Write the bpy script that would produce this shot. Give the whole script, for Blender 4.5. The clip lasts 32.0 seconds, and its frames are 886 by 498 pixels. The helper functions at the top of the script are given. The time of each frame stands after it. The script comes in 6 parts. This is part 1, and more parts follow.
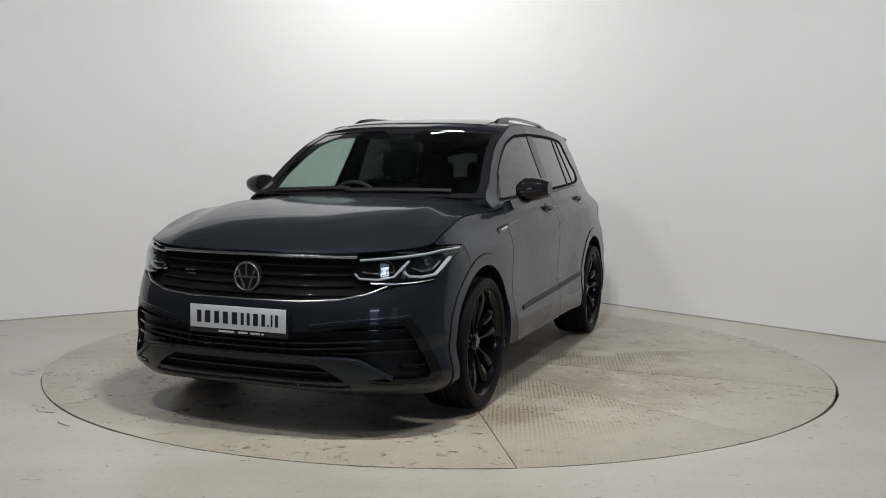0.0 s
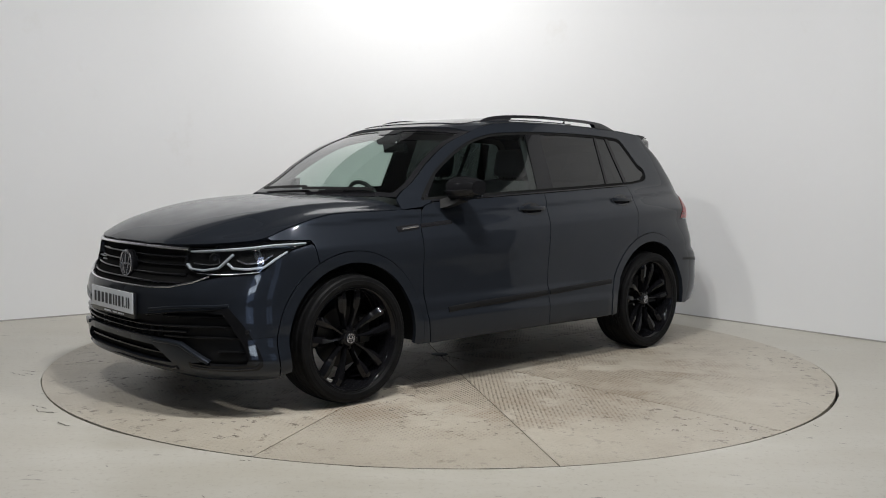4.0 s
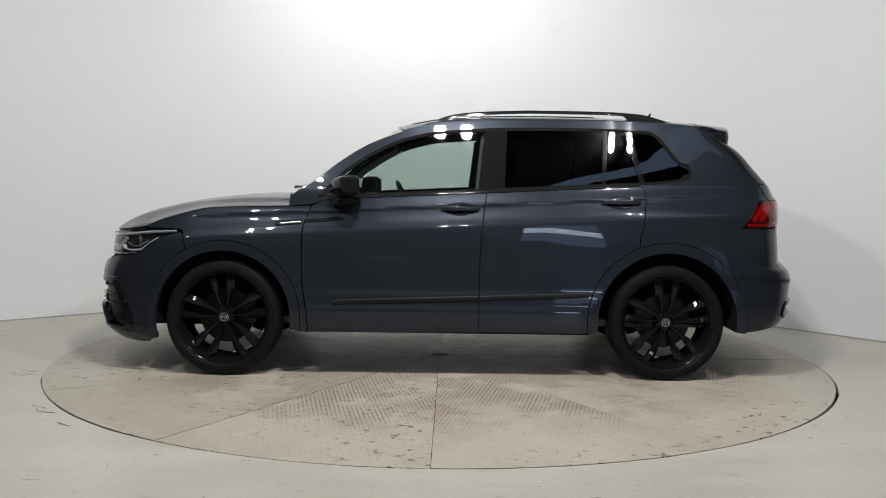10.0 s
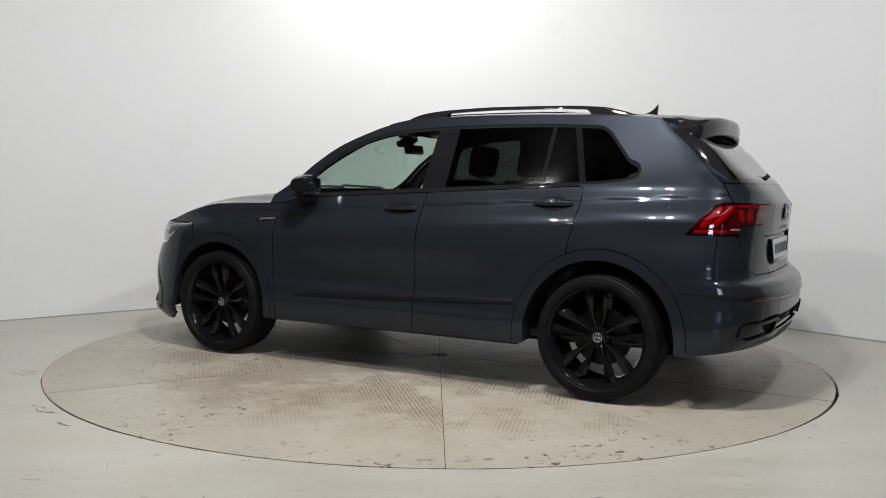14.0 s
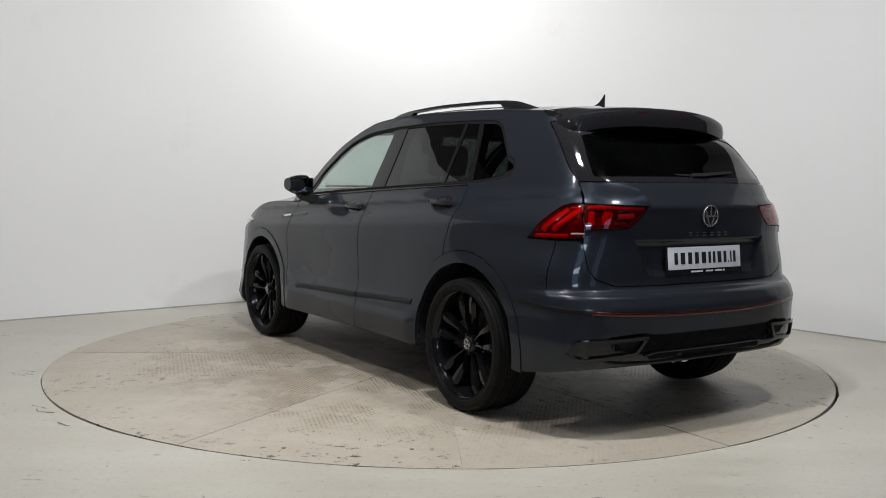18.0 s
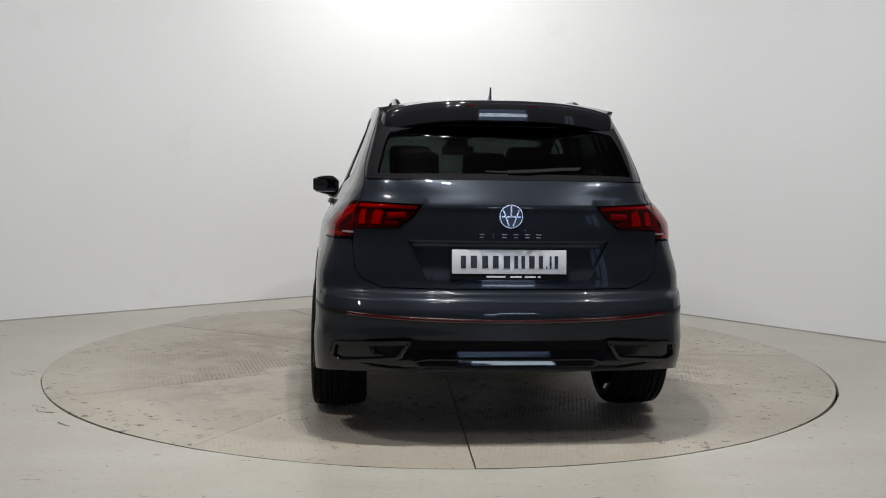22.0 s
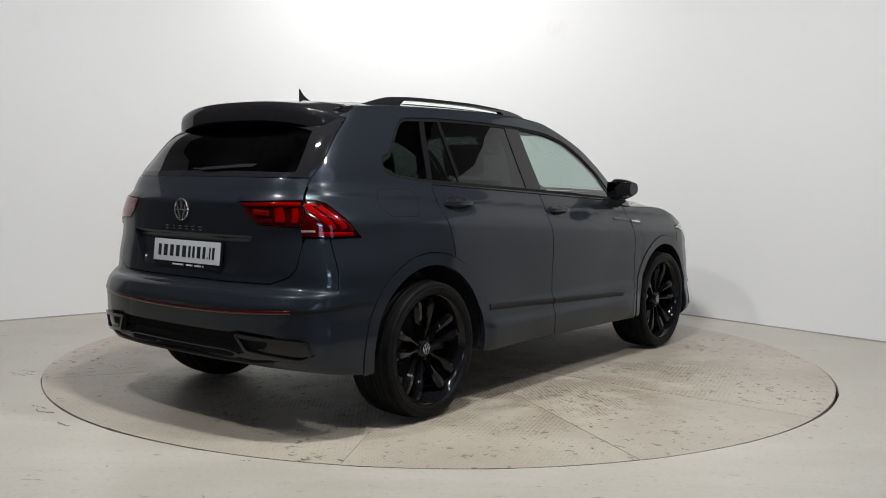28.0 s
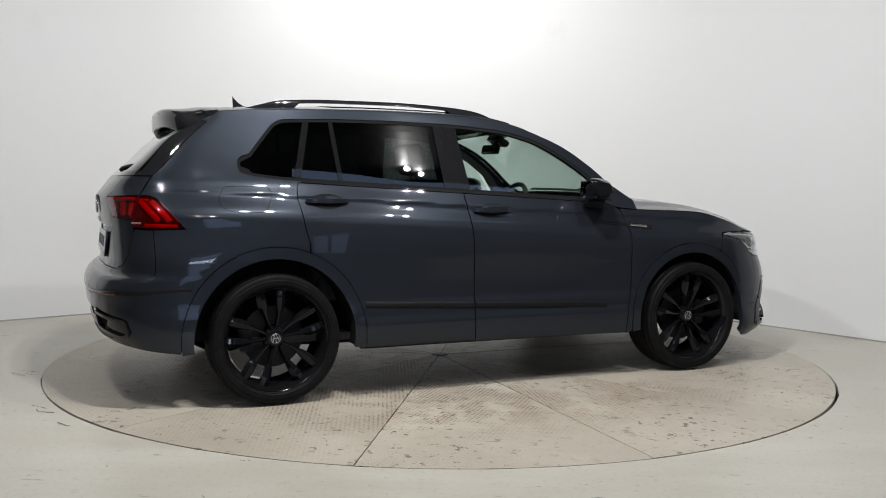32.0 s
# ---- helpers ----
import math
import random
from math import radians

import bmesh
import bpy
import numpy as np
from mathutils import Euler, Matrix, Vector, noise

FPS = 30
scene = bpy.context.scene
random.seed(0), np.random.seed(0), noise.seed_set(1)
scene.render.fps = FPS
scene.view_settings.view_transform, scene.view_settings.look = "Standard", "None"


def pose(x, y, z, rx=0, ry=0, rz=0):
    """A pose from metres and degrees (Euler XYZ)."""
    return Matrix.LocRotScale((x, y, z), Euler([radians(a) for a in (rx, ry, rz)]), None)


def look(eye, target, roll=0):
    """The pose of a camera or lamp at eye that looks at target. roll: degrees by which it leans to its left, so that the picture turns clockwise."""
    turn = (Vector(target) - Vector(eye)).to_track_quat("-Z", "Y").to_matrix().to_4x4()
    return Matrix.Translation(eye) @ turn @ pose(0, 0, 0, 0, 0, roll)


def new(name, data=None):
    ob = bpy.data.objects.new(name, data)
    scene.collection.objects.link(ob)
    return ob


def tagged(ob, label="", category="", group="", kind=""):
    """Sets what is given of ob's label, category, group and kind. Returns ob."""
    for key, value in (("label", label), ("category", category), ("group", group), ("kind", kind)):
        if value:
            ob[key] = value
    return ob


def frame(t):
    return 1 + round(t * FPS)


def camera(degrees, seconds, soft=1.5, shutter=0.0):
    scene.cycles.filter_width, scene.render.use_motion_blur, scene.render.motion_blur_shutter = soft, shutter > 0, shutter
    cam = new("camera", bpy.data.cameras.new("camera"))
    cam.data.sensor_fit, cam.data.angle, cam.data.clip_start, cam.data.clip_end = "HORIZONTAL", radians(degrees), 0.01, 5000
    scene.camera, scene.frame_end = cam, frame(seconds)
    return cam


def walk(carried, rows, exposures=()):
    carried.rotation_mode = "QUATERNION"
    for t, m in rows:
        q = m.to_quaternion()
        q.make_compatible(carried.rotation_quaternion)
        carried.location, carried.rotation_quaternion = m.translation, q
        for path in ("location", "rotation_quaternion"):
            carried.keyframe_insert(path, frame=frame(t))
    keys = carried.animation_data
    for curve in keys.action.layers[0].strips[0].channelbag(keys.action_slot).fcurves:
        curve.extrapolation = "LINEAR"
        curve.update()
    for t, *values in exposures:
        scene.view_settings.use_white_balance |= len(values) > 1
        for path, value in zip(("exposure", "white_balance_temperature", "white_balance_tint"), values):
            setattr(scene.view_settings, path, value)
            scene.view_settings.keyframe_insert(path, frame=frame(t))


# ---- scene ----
PIVOT = (0.031, 0.134)          # the turntable's axis in the car's own plan
cam = camera(51.47, 32.0, soft=1.0)


def camera_pose(x, y, z, tilt, yaw, roll):
    return pose(x, y, z) @ pose(0, 0, 0, 0, 0, yaw) @ pose(0, 0, 0, 90 + tilt) @ pose(0, 0, 0, 0, 0, roll)


EYE = camera_pose(0, -6.253, 1.198, -4.287, -0.132, 0.759)
walk(cam, [(0, EYE), (32.0, EYE)], exposures=[(0, 0.00), (2, 0.02), (6, 0.15), (10, 0.15), (14, 0.21), (17, 0.20), (21, 0.03), (24, 0.05), (28, 0.22), (32.0, 0.26)])


def heading(t):
    """Where the car's nose points, in degrees: the table starts slowly and then turns evenly."""
    if t >= 3.5:
        return 226.24 - 7.117 * (t - 3.5)
    return float(np.interp(t, (0, 0.5, 1, 1.5, 2, 2.5, 3, 3.5), (248.72, 246.52, 243.47, 240.15, 236.63, 233.13, 229.72, 226.24)))


TURN = [(t, pose(0, 0, 0, 0, 0, heading(t))) for t in (0, 0.5, 1, 1.5, 2, 2.5, 3, 3.5, *range(4, 33))]

# world and lamps
world = bpy.data.worlds.new("world")
scene.world = world
world.use_nodes = True
world.node_tree.nodes["Background"].inputs[0].default_value = (0.75, 0.85, 1.0, 1)
world.node_tree.nodes["Background"].inputs[1].default_value = 0.6


def area_lamp(name, power, size, at, to, colour, size_y=None, spread=180):
    data = bpy.data.lights.new(name, "AREA")
    data.energy, data.size, data.color, data.spread = power, size, colour, radians(spread)
    if size_y:
        data.shape, data.size_y = "RECTANGLE", size_y
    else:
        data.shape = "DISK"
    ob = new(name, data)
    ob.matrix_world = look(at, to)
    return ob


WARM, COOL = (1.0, 0.99, 0.975), (0.84, 0.90, 1.0)
area_lamp("wall_wash_lamp", 34, 0.55, (-0.16, 1.85, 3.8), (-0.18, 3.3, 2.3), WARM)
for dx in (-0.14, 0.14):
    area_lamp("ceiling_spot_or_fill_lamp", 58, 0.11, (dx, -2.7, 3.86), (dx, 1.6, 1.0), WARM)
    area_lamp("ceiling_spot_or_fill_lamp", 9, 0.11, (dx, -4.7, 3.86), (dx, 2.2, 1.2), WARM)
for dx in (-0.11, 0.11):
    area_lamp("ceiling_spot_or_fill_lamp", 26, 0.06, (2.0 + dx, -2.75, 3.86), (-1.6, 0.9, 0.9), WARM)
strip = area_lamp("ceiling_strip_lamp", 3.2, 3.15, (0, 0, 3), (0, 0, 0), (0.45, 0.64, 1.0), size_y=0.28)
strip.matrix_world = pose(2.15, -3.10, 3.86, 0, 0, 22)
for dx in (-0.12, 0.12):
    area_lamp("ceiling_spot_or_fill_lamp", 22, 0.08, (-2.1 + dx, -3.1, 3.86), (0.6, 0.6, 0.6), WARM)
# cool fill added from the left; no such fitting is known there
area_lamp("ceiling_spot_or_fill_lamp", 11, 0.2, (-3.6, -5.2, 3.86), (1.5, 0.8, 0.9), COOL)


# ---- materials ----
def material(name):
    m = bpy.data.materials.new(name)
    m.use_nodes = True
    nt = m.node_tree
    return m, nt, nt.nodes["Principled BSDF"]


def node(nt, kind, **values):
    n = nt.nodes.new(kind)
    for key, value in values.items():
        if key in n.inputs:
            n.inputs[key].default_value = value
        else:
            setattr(n, key, value)
    return n


def ramp(nt, fac, stops):
    r = nt.nodes.new("ShaderNodeValToRGB")
    while len(r.color_ramp.elements) < len(stops):
        r.color_ramp.elements.new(0.5)
    for e, (at, c) in zip(r.color_ramp.elements, stops):
        e.position, e.color = at, (*c, 1)
    nt.links.new(fac, r.inputs[0])
    return r.outputs[0]


def noise_out(nt, scale, detail=4, rough=0.55, vector=None, stretch=None):
    n = node(nt, "ShaderNodeTexNoise", Scale=scale, Detail=detail, Roughness=rough)
    if vector is None:
        vector = nt.nodes.new("ShaderNodeTexCoord").outputs["Object"]
    if stretch:
        mp = nt.nodes.new("ShaderNodeMapping")
        mp.inputs["Scale"].default_value = stretch
        nt.links.new(vector, mp.inputs[0])
        vector = mp.outputs[0]
    nt.links.new(vector, n.inputs["Vector"])
    return n.outputs[0]


def bump(nt, bsdf, height, strength, distance):
    b = node(nt, "ShaderNodeBump", Strength=strength, Distance=distance)
    nt.links.new(height, b.inputs["Height"])
    nt.links.new(b.outputs[0], bsdf.inputs["Normal"])
    return b


def mixed(nt, fac, a, b, kind="MIX"):
    m = node(nt, "ShaderNodeMix", data_type="RGBA", blend_type=kind)
    for sock, v in ((0, fac), (6, a), (7, b)):
        if isinstance(v, (int, float)):
            m.inputs[sock].default_value = v
        elif isinstance(v, tuple):
            m.inputs[sock].default_value = (*v, 1)
        else:
            nt.links.new(v, m.inputs[sock])
    return m.outputs[2]


def simple(name, colour, rough=0.5, metal=0.0, coat=0.0, grain=0.0, grain_scale=200, vary=0.12, spec=0.5):
    m, nt, b = material(name)
    n1 = noise_out(nt, 3.0, 3)
    lo = tuple(c * (1 - vary) for c in colour)
    hi = tuple(min(1, c * (1 + vary)) for c in colour)
    nt.links.new(ramp(nt, n1, ((0.3, lo), (0.7, hi))), b.inputs["Base Color"])
    b.inputs["Roughness"].default_value, b.inputs["Metallic"].default_value = rough, metal
    b.inputs["Coat Weight"].default_value, b.inputs["Coat Roughness"].default_value = coat, 0.03
    b.inputs["Specular IOR Level"].default_value = spec
    if grain:
        bump(nt, b, noise_out(nt, grain_scale, 2), grain, 0.001)
    return m


def paint_material(name, colour):
    """Metallic grey under clear lacquer."""
    m, nt, b = material(name)
    dust = noise_out(nt, 2.2, 5, 0.6)
    nt.links.new(ramp(nt, dust, ((0.25, tuple(c * 0.95 for c in colour)), (0.75, tuple(c * 1.06 for c in colour)))), b.inputs["Base Color"])
    r = ramp(nt, noise_out(nt, 9, 4), ((0.3, (0.30, 0.30, 0.30)), (0.8, (0.37, 0.37, 0.37))))
    nt.links.new(r, b.inputs["Roughness"])
    b.inputs["Metallic"].default_value = 0.30
    b.inputs["Coat Weight"].default_value, b.inputs["Coat Roughness"].default_value = 0.75, 0.02
    b.inputs["Coat IOR"].default_value = 1.40
    b.inputs["Specular IOR Level"].default_value = 0.1
    b.inputs["Specular Tint"].default_value = (0.22, 0.25, 0.30, 1)
    peel = node(nt, "ShaderNodeBump", Strength=0.002, Distance=0.0005)
    nt.links.new(noise_out(nt, 160, 1), peel.inputs["Height"])
    nt.links.new(peel.outputs[0], b.inputs["Coat Normal"])
    return m


def glass_material(name, tint, gloss=0.07):
    m, nt, b = material(name)
    nt.nodes.remove(b)
    tr = node(nt, "ShaderNodeBsdfTransparent", Color=(*tint, 1))
    gl = node(nt, "ShaderNodeBsdfGlossy", Color=(1, 1, 1, 1), Roughness=0.01)
    lw = node(nt, "ShaderNodeLayerWeight", Blend=0.5)
    pw = node(nt, "ShaderNodeMath", operation="POWER")
    nt.links.new(lw.outputs["Facing"], pw.inputs[0])
    pw.inputs[1].default_value = 4.5
    fr = node(nt, "ShaderNodeMath", operation="MULTIPLY_ADD", use_clamp=True)
    nt.links.new(pw.outputs[0], fr.inputs[0])
    fr.inputs[1].default_value, fr.inputs[2].default_value = 1.0 - gloss, gloss
    mx = nt.nodes.new("ShaderNodeMixShader")
    nt.links.new(fr.outputs[0], mx.inputs[0])
    nt.links.new(tr.outputs[0], mx.inputs[1])
    nt.links.new(gl.outputs[0], mx.inputs[2])
    nt.links.new(mx.outputs[0], nt.nodes["Material Output"].inputs[0])
    return m


def glow_material(name, colour, strength):
    m, nt, b = material(name)
    b.inputs["Base Color"].default_value = (0.8, 0.8, 0.8, 1)
    b.inputs["Emission Color"].default_value = (*colour, 1)
    b.inputs["Emission Strength"].default_value = strength
    return m


def wall_material(name, colour):
    m, nt, b = material(name)
    big = noise_out(nt, 0.6, 4)
    small = noise_out(nt, 14, 5)
    c = mixed(nt, 0.5, ramp(nt, big, ((0.3, tuple(v * 0.975 for v in colour)), (0.7, colour))),
              ramp(nt, small, ((0.2, tuple(v * 0.985 for v in colour)), (0.8, colour))))
    stain = ramp(nt, noise_out(nt, 1.7, 7, 0.7), ((0.62, (0, 0, 0)), (0.74, (0.22, 0.22, 0.22))))
    c = mixed(nt, stain, c, tuple(v * w for v, w in zip(colour, (0.80, 0.76, 0.70))))
    nt.links.new(c, b.inputs["Base Color"])
    b.inputs["Roughness"].default_value = 0.62
    bump(nt, b, noise_out(nt, 60, 4), 0.05, 0.002)
    return m


def floor_material():
    m, nt, b = material("painted_concrete")
    big = noise_out(nt, 0.9, 5, 0.6)
    sweep = noise_out(nt, 1.6, 4, 0.6, stretch=(0.5, 2.2, 1))
    fine = noise_out(nt, 38, 4, 0.7)
    chips = noise_out(nt, 11, 6, 0.75, stretch=(0.55, 1.6, 1))
    c = ramp(nt, big, ((0.3, (0.50, 0.474, 0.403)), (0.7, (0.61, 0.59, 0.53))))
    c = mixed(nt, 0.45, c, ramp(nt, sweep, ((0.35, (0.48, 0.446, 0.37)), (0.68, (0.64, 0.622, 0.57)))))
    c = mixed(nt, ramp(nt, fine, ((0.54, (0, 0, 0)), (0.72, (0.5, 0.5, 0.5)))), c, (0.38, 0.34, 0.28))
    c = mixed(nt, ramp(nt, chips, ((0.635, (0, 0, 0)), (0.665, (0.8, 0.8, 0.8)))), c, (0.17, 0.145, 0.125))
    nt.links.new(c, b.inputs["Base Color"])
    nt.links.new(ramp(nt, sweep, ((0.3, (0.30, 0.30, 0.30)), (0.75, (0.5, 0.5, 0.5)))), b.inputs["Roughness"])
    bump(nt, b, fine, 0.08, 0.002)
    return m


def tread_material():
    """Painted steel tread plate: rows of raised lozenges that alternate their slant, worn and rusty where tyres run."""
    m, nt, b = material("painted_tread_plate")
    tc = nt.nodes.new("ShaderNodeTexCoord").outputs["Object"]
    own = node(nt, "ShaderNodeVectorMath", operation="MULTIPLY_ADD")
    own.inputs[1].default_value = (30, 17, 5)
    nt.links.new(nt.nodes.new("ShaderNodeObjectInfo").outputs["Random"], own.inputs[0])
    nt.links.new(tc, own.inputs[2])
    own = own.outputs[0]

    def bars(turn, shift):
        mp = nt.nodes.new("ShaderNodeMapping")
        mp.inputs["Rotation"].default_value = (0, 0, radians(turn))
        mp.inputs["Location"].default_value = (shift, shift * 0.5, 0)
        mp.inputs["Scale"].default_value = (1 / 0.036, 1 / 0.018, 1)
        nt.links.new(tc, mp.inputs[0])
        sep = nt.nodes.new("ShaderNodeSeparateXYZ")
        nt.links.new(mp.outputs[0], sep.inputs[0])
        outs = []
        for axis, wide in (("X", 0.30), ("Y", 0.17)):
            fr = node(nt, "ShaderNodeMath", operation="PINGPONG")
            nt.links.new(sep.outputs[axis], fr.inputs[0])
            fr.inputs[1].default_value = 0.5
            dv = node(nt, "ShaderNodeMath", operation="DIVIDE")
            nt.links.new(fr.outputs[0], dv.inputs[0])
            dv.inputs[1].default_value = wide
            pw = node(nt, "ShaderNodeMath", operation="POWER")
            nt.links.new(dv.outputs[0], pw.inputs[0])
            pw.inputs[1].default_value = 2.0
            outs.append(pw.outputs[0])
        ad = node(nt, "ShaderNodeMath", operation="ADD")
        nt.links.new(outs[0], ad.inputs[0])
        nt.links.new(outs[1], ad.inputs[1])
        sb = node(nt, "ShaderNodeMath", operation="SUBTRACT", use_clamp=True)
        sb.inputs[0].default_value = 1.0
        nt.links.new(ad.outputs[0], sb.inputs[1])
        return sb.outputs[0]

    mx = node(nt, "ShaderNodeMath", operation="MAXIMUM")
    nt.links.new(bars(45, 0.0), mx.inputs[0])
    nt.links.new(bars(-45, 0.023), mx.inputs[1])
    raised = mx.outputs[0]
    big = noise_out(nt, 1.3, 5, 0.62, vector=own)
    mid = noise_out(nt, 5.5, 5, 0.65, vector=own)
    fine = noise_out(nt, 55, 4, 0.7, vector=own)
    c = ramp(nt, big, ((0.3, (0.53, 0.484, 0.405)), (0.7, (0.57, 0.530, 0.455))))
    c = mixed(nt, 0.4, c, ramp(nt, mid, ((0.3, (0.48, 0.43, 0.35)), (0.7, (0.60, 0.56, 0.48)))))
    low = node(nt, "ShaderNodeMath", operation="SUBTRACT")
    low.inputs[0].default_value = 1.0
    nt.links.new(raised, low.inputs[1])
    # lozenges worn bare, in ragged patches
    patch = ramp(nt, noise_out(nt, 1.9, 9, 0.72, vector=own), ((0.475, (0, 0, 0)), (0.54, (1, 1, 1))))
    out = nt.nodes.new("ShaderNodeVectorMath")
    out.operation = "LENGTH"
    nt.links.new(tc, out.inputs[0])
    edge = node(nt, "ShaderNodeMapRange")
    for key, value in (("From Min", 1.55), ("From Max", 2.15), ("To Min", 1.0), ("To Max", 0.0)):
        edge.inputs[key].default_value = value
    nt.links.new(out.outputs["Value"], edge.inputs["Value"])
    patch = mixed(nt, 1.0, patch, edge.outputs[0], "MULTIPLY")
    dash = mixed(nt, 1.0, ramp(nt, raised, ((0.02, (0, 0, 0)), (0.22, (1, 1, 1)))), ramp(nt, noise_out(nt, 24, 4, 0.6, vector=own), ((0.38, (0.15, 0.15, 0.15)), (0.52, (1, 1, 1)))), "MULTIPLY")
    c = mixed(nt, mixed(nt, 1.0, patch, (0.42, 0.42, 0.42), "MULTIPLY"), c, (0.36, 0.285, 0.205))
    c = mixed(nt, mixed(nt, 1.0, patch, dash, "MULTIPLY"), c, (0.065, 0.048, 0.034))
    c = mixed(nt, ramp(nt, fine, ((0.52, (0, 0, 0)), (0.72, (0.5, 0.5, 0.5)))), c, (0.40, 0.36, 0.31))
    # rust in a ring where the tyres stand and turn
    ln = node(nt, "ShaderNodeVectorMath", operation="LENGTH")
    nt.links.new(tc, ln.inputs[0])
    mr = node(nt, "ShaderNodeMapRange")
    mr.inputs["From Min"].default_value, mr.inputs["From Max"].default_value = 0.0, 0.55
    sub = node(nt, "ShaderNodeMath", operation="SUBTRACT")
    nt.links.new(ln.outputs["Value"], sub.inputs[0])
    sub.inputs[1].default_value = 1.62
    ab = node(nt, "ShaderNodeMath", operation="ABSOLUTE")
    nt.links.new(sub.outputs[0], ab.inputs[0])
    nt.links.new(ab.outputs[0], mr.inputs["Value"])
    mr.inputs["To Min"].default_value, mr.inputs["To Max"].default_value = 1.0, 0.0
    rn = ramp(nt, noise_out(nt, 2.6, 7, 0.72, vector=own), ((0.48, (0, 0, 0)), (0.58, (1, 1, 1))))
    rust = mixed(nt, 1.0, rn, mr.outputs[0], "MULTIPLY")
    rust = mixed(nt, 1.0, rust, ramp(nt, raised, ((0.1, (0.25, 0.25, 0.25)), (0.45, (0.9, 0.9, 0.9)))), "MULTIPLY")
    c = mixed(nt, rust, c, (0.22, 0.125, 0.06))
    chips = ramp(nt, noise_out(nt, 17, 6, 0.72, vector=own), ((0.592, (0, 0, 0)), (0.615, (0.95, 0.95, 0.95))))
    near = ramp(nt, noise_out(nt, 1.1, 3, 0.5, vector=own), ((0.42, (0.25, 0.25, 0.25)), (0.58, (1, 1, 1))))
    c = mixed(nt, mixed(nt, 1.0, chips, near, "MULTIPLY"), c, (0.11, 0.085, 0.065))
    marks = ramp(nt, noise_out(nt, 7, 8, 0.78, vector=own), ((0.60, (0, 0, 0)), (0.63, (0.9, 0.9, 0.9))))
    c = mixed(nt, mixed(nt, 1.0, marks, near, "MULTIPLY"), c, (0.15, 0.105, 0.06))
    tone = ramp(nt, nt.nodes.new("ShaderNodeObjectInfo").outputs["Random"], ((0.0, (0.94, 0.935, 0.92)), (1.0, (1.0, 1.0, 1.0))))
    c = mixed(nt, 1.0, c, tone, "MULTIPLY")
    haze = ramp(nt, noise_out(nt, 0.8, 6, 0.65, vector=own), ((0.40, (0, 0, 0)), (0.66, (0.40, 0.40, 0.40))))
    c = mixed(nt, haze, c, (0.33, 0.285, 0.225))
    nt.links.new(c, b.inputs["Base Color"])
    b.inputs["Roughness"].default_value = 0.44
    # thick paint has filled the relief but for the worn patches and a faint trace elsewhere
    shown = ramp(nt, noise_out(nt, 0.9, 4, 0.6, vector=own), ((0.42, (0.08, 0.08, 0.08)), (0.60, (0.42, 0.42, 0.42))))
    shown = mixed(nt, 1.0, shown, mixed(nt, 1.0, patch, (0.8, 0.8, 0.8), "MULTIPLY"), "ADD")
    ht = mixed(nt, 0.10, mixed(nt, 1.0, raised, shown, "MULTIPLY"), fine)
    bump(nt, b, ht, 1.0, 0.006)
    return m


def tyre_material():
    m, nt, b = material("tyre_rubber")
    c = ramp(nt, noise_out(nt, 18, 5), ((0.3, (0.0062, 0.0062, 0.0066)), (0.75, (0.011, 0.011, 0.0112))))
    nt.links.new(c, b.inputs["Base Color"])
    b.inputs["Roughness"].default_value = 0.5
    b.inputs["Specular IOR Level"].default_value = 0.07
    bump(nt, b, noise_out(nt, 140, 3), 0.12, 0.001)
    return m


PAINT = paint_material("urban_grey_paint", (0.0186, 0.0219, 0.0282))
GLOSS_BLACK = simple("gloss_black_plastic", (0.012, 0.012, 0.0135), 0.03, spec=0.38)
PILLAR_BLACK = simple("polished_black_trim", (0.009, 0.009, 0.010), 0.03, spec=0.3)
STRIP_BLACK = simple("satin_black_plastic", (0.009, 0.009, 0.0097), 0.4, spec=0.14)
INTAKE_BLACK = simple("gloss_black_intake", (0.008, 0.008, 0.0088), 0.05, spec=0.26)
MATT_BLACK = simple("matt_black_plastic", (0.012, 0.012, 0.012), 0.5, 0, 0, 0.15, spec=0.3)
SEAL = simple("rubber_seal", (0.008, 0.008, 0.008), 0.6)
LINER = simple("wheel_arch_liner_felt", (0.014, 0.014, 0.014), 0.9, spec=0.1)
CHROME = simple("chrome", (0.86, 0.86, 0.88), 0.26, 1.0)
EMBLEM = simple("bright_emblem_metal", (0.50, 0.50, 0.52), 0.2, 0.85, 0.5)
MIRROR = simple("mirror_glass", (0.30, 0.33, 0.38), 0.02, 1.0)
SATIN = simple("satin_silver", (0.45, 0.46, 0.48), 0.30, 1.0)
# near-black: shade of gaps and hollows put into the colour; also seals
SHADOW_LINE = simple("shade_and_seal_black", (0.011, 0.011, 0.011), 0.9, spec=0.05)
RIM_BLACK = simple("gloss_black_alloy", (0.006, 0.006, 0.007), 0.07, spec=0.24)
STEEL = simple("brake_steel", (0.028, 0.028, 0.028), 0.42, 1.0)
TYRE = tyre_material()
GLASS_FRONT = glass_material("green_tinted_glass", (0.66, 0.76, 0.72))
GLASS_REAR = glass_material("dark_privacy_glass", (0.032, 0.038, 0.038), 0.05)
LAMP_GLASS = glass_material("clear_lamp_lens", (0.92, 0.94, 0.95))
RED_LENS = glass_material("red_lamp_lens", (0.80, 0.014, 0.030))
RED_INNER = simple("red_reflector", (0.34, 0.012, 0.022), 0.4)
RED_DARK = simple("dark_red_plastic", (0.085, 0.004, 0.006), 0.3)
BRAKE_DARK = simple("unlit_brake_lamp", (0.03, 0.002, 0.003), 0.2)
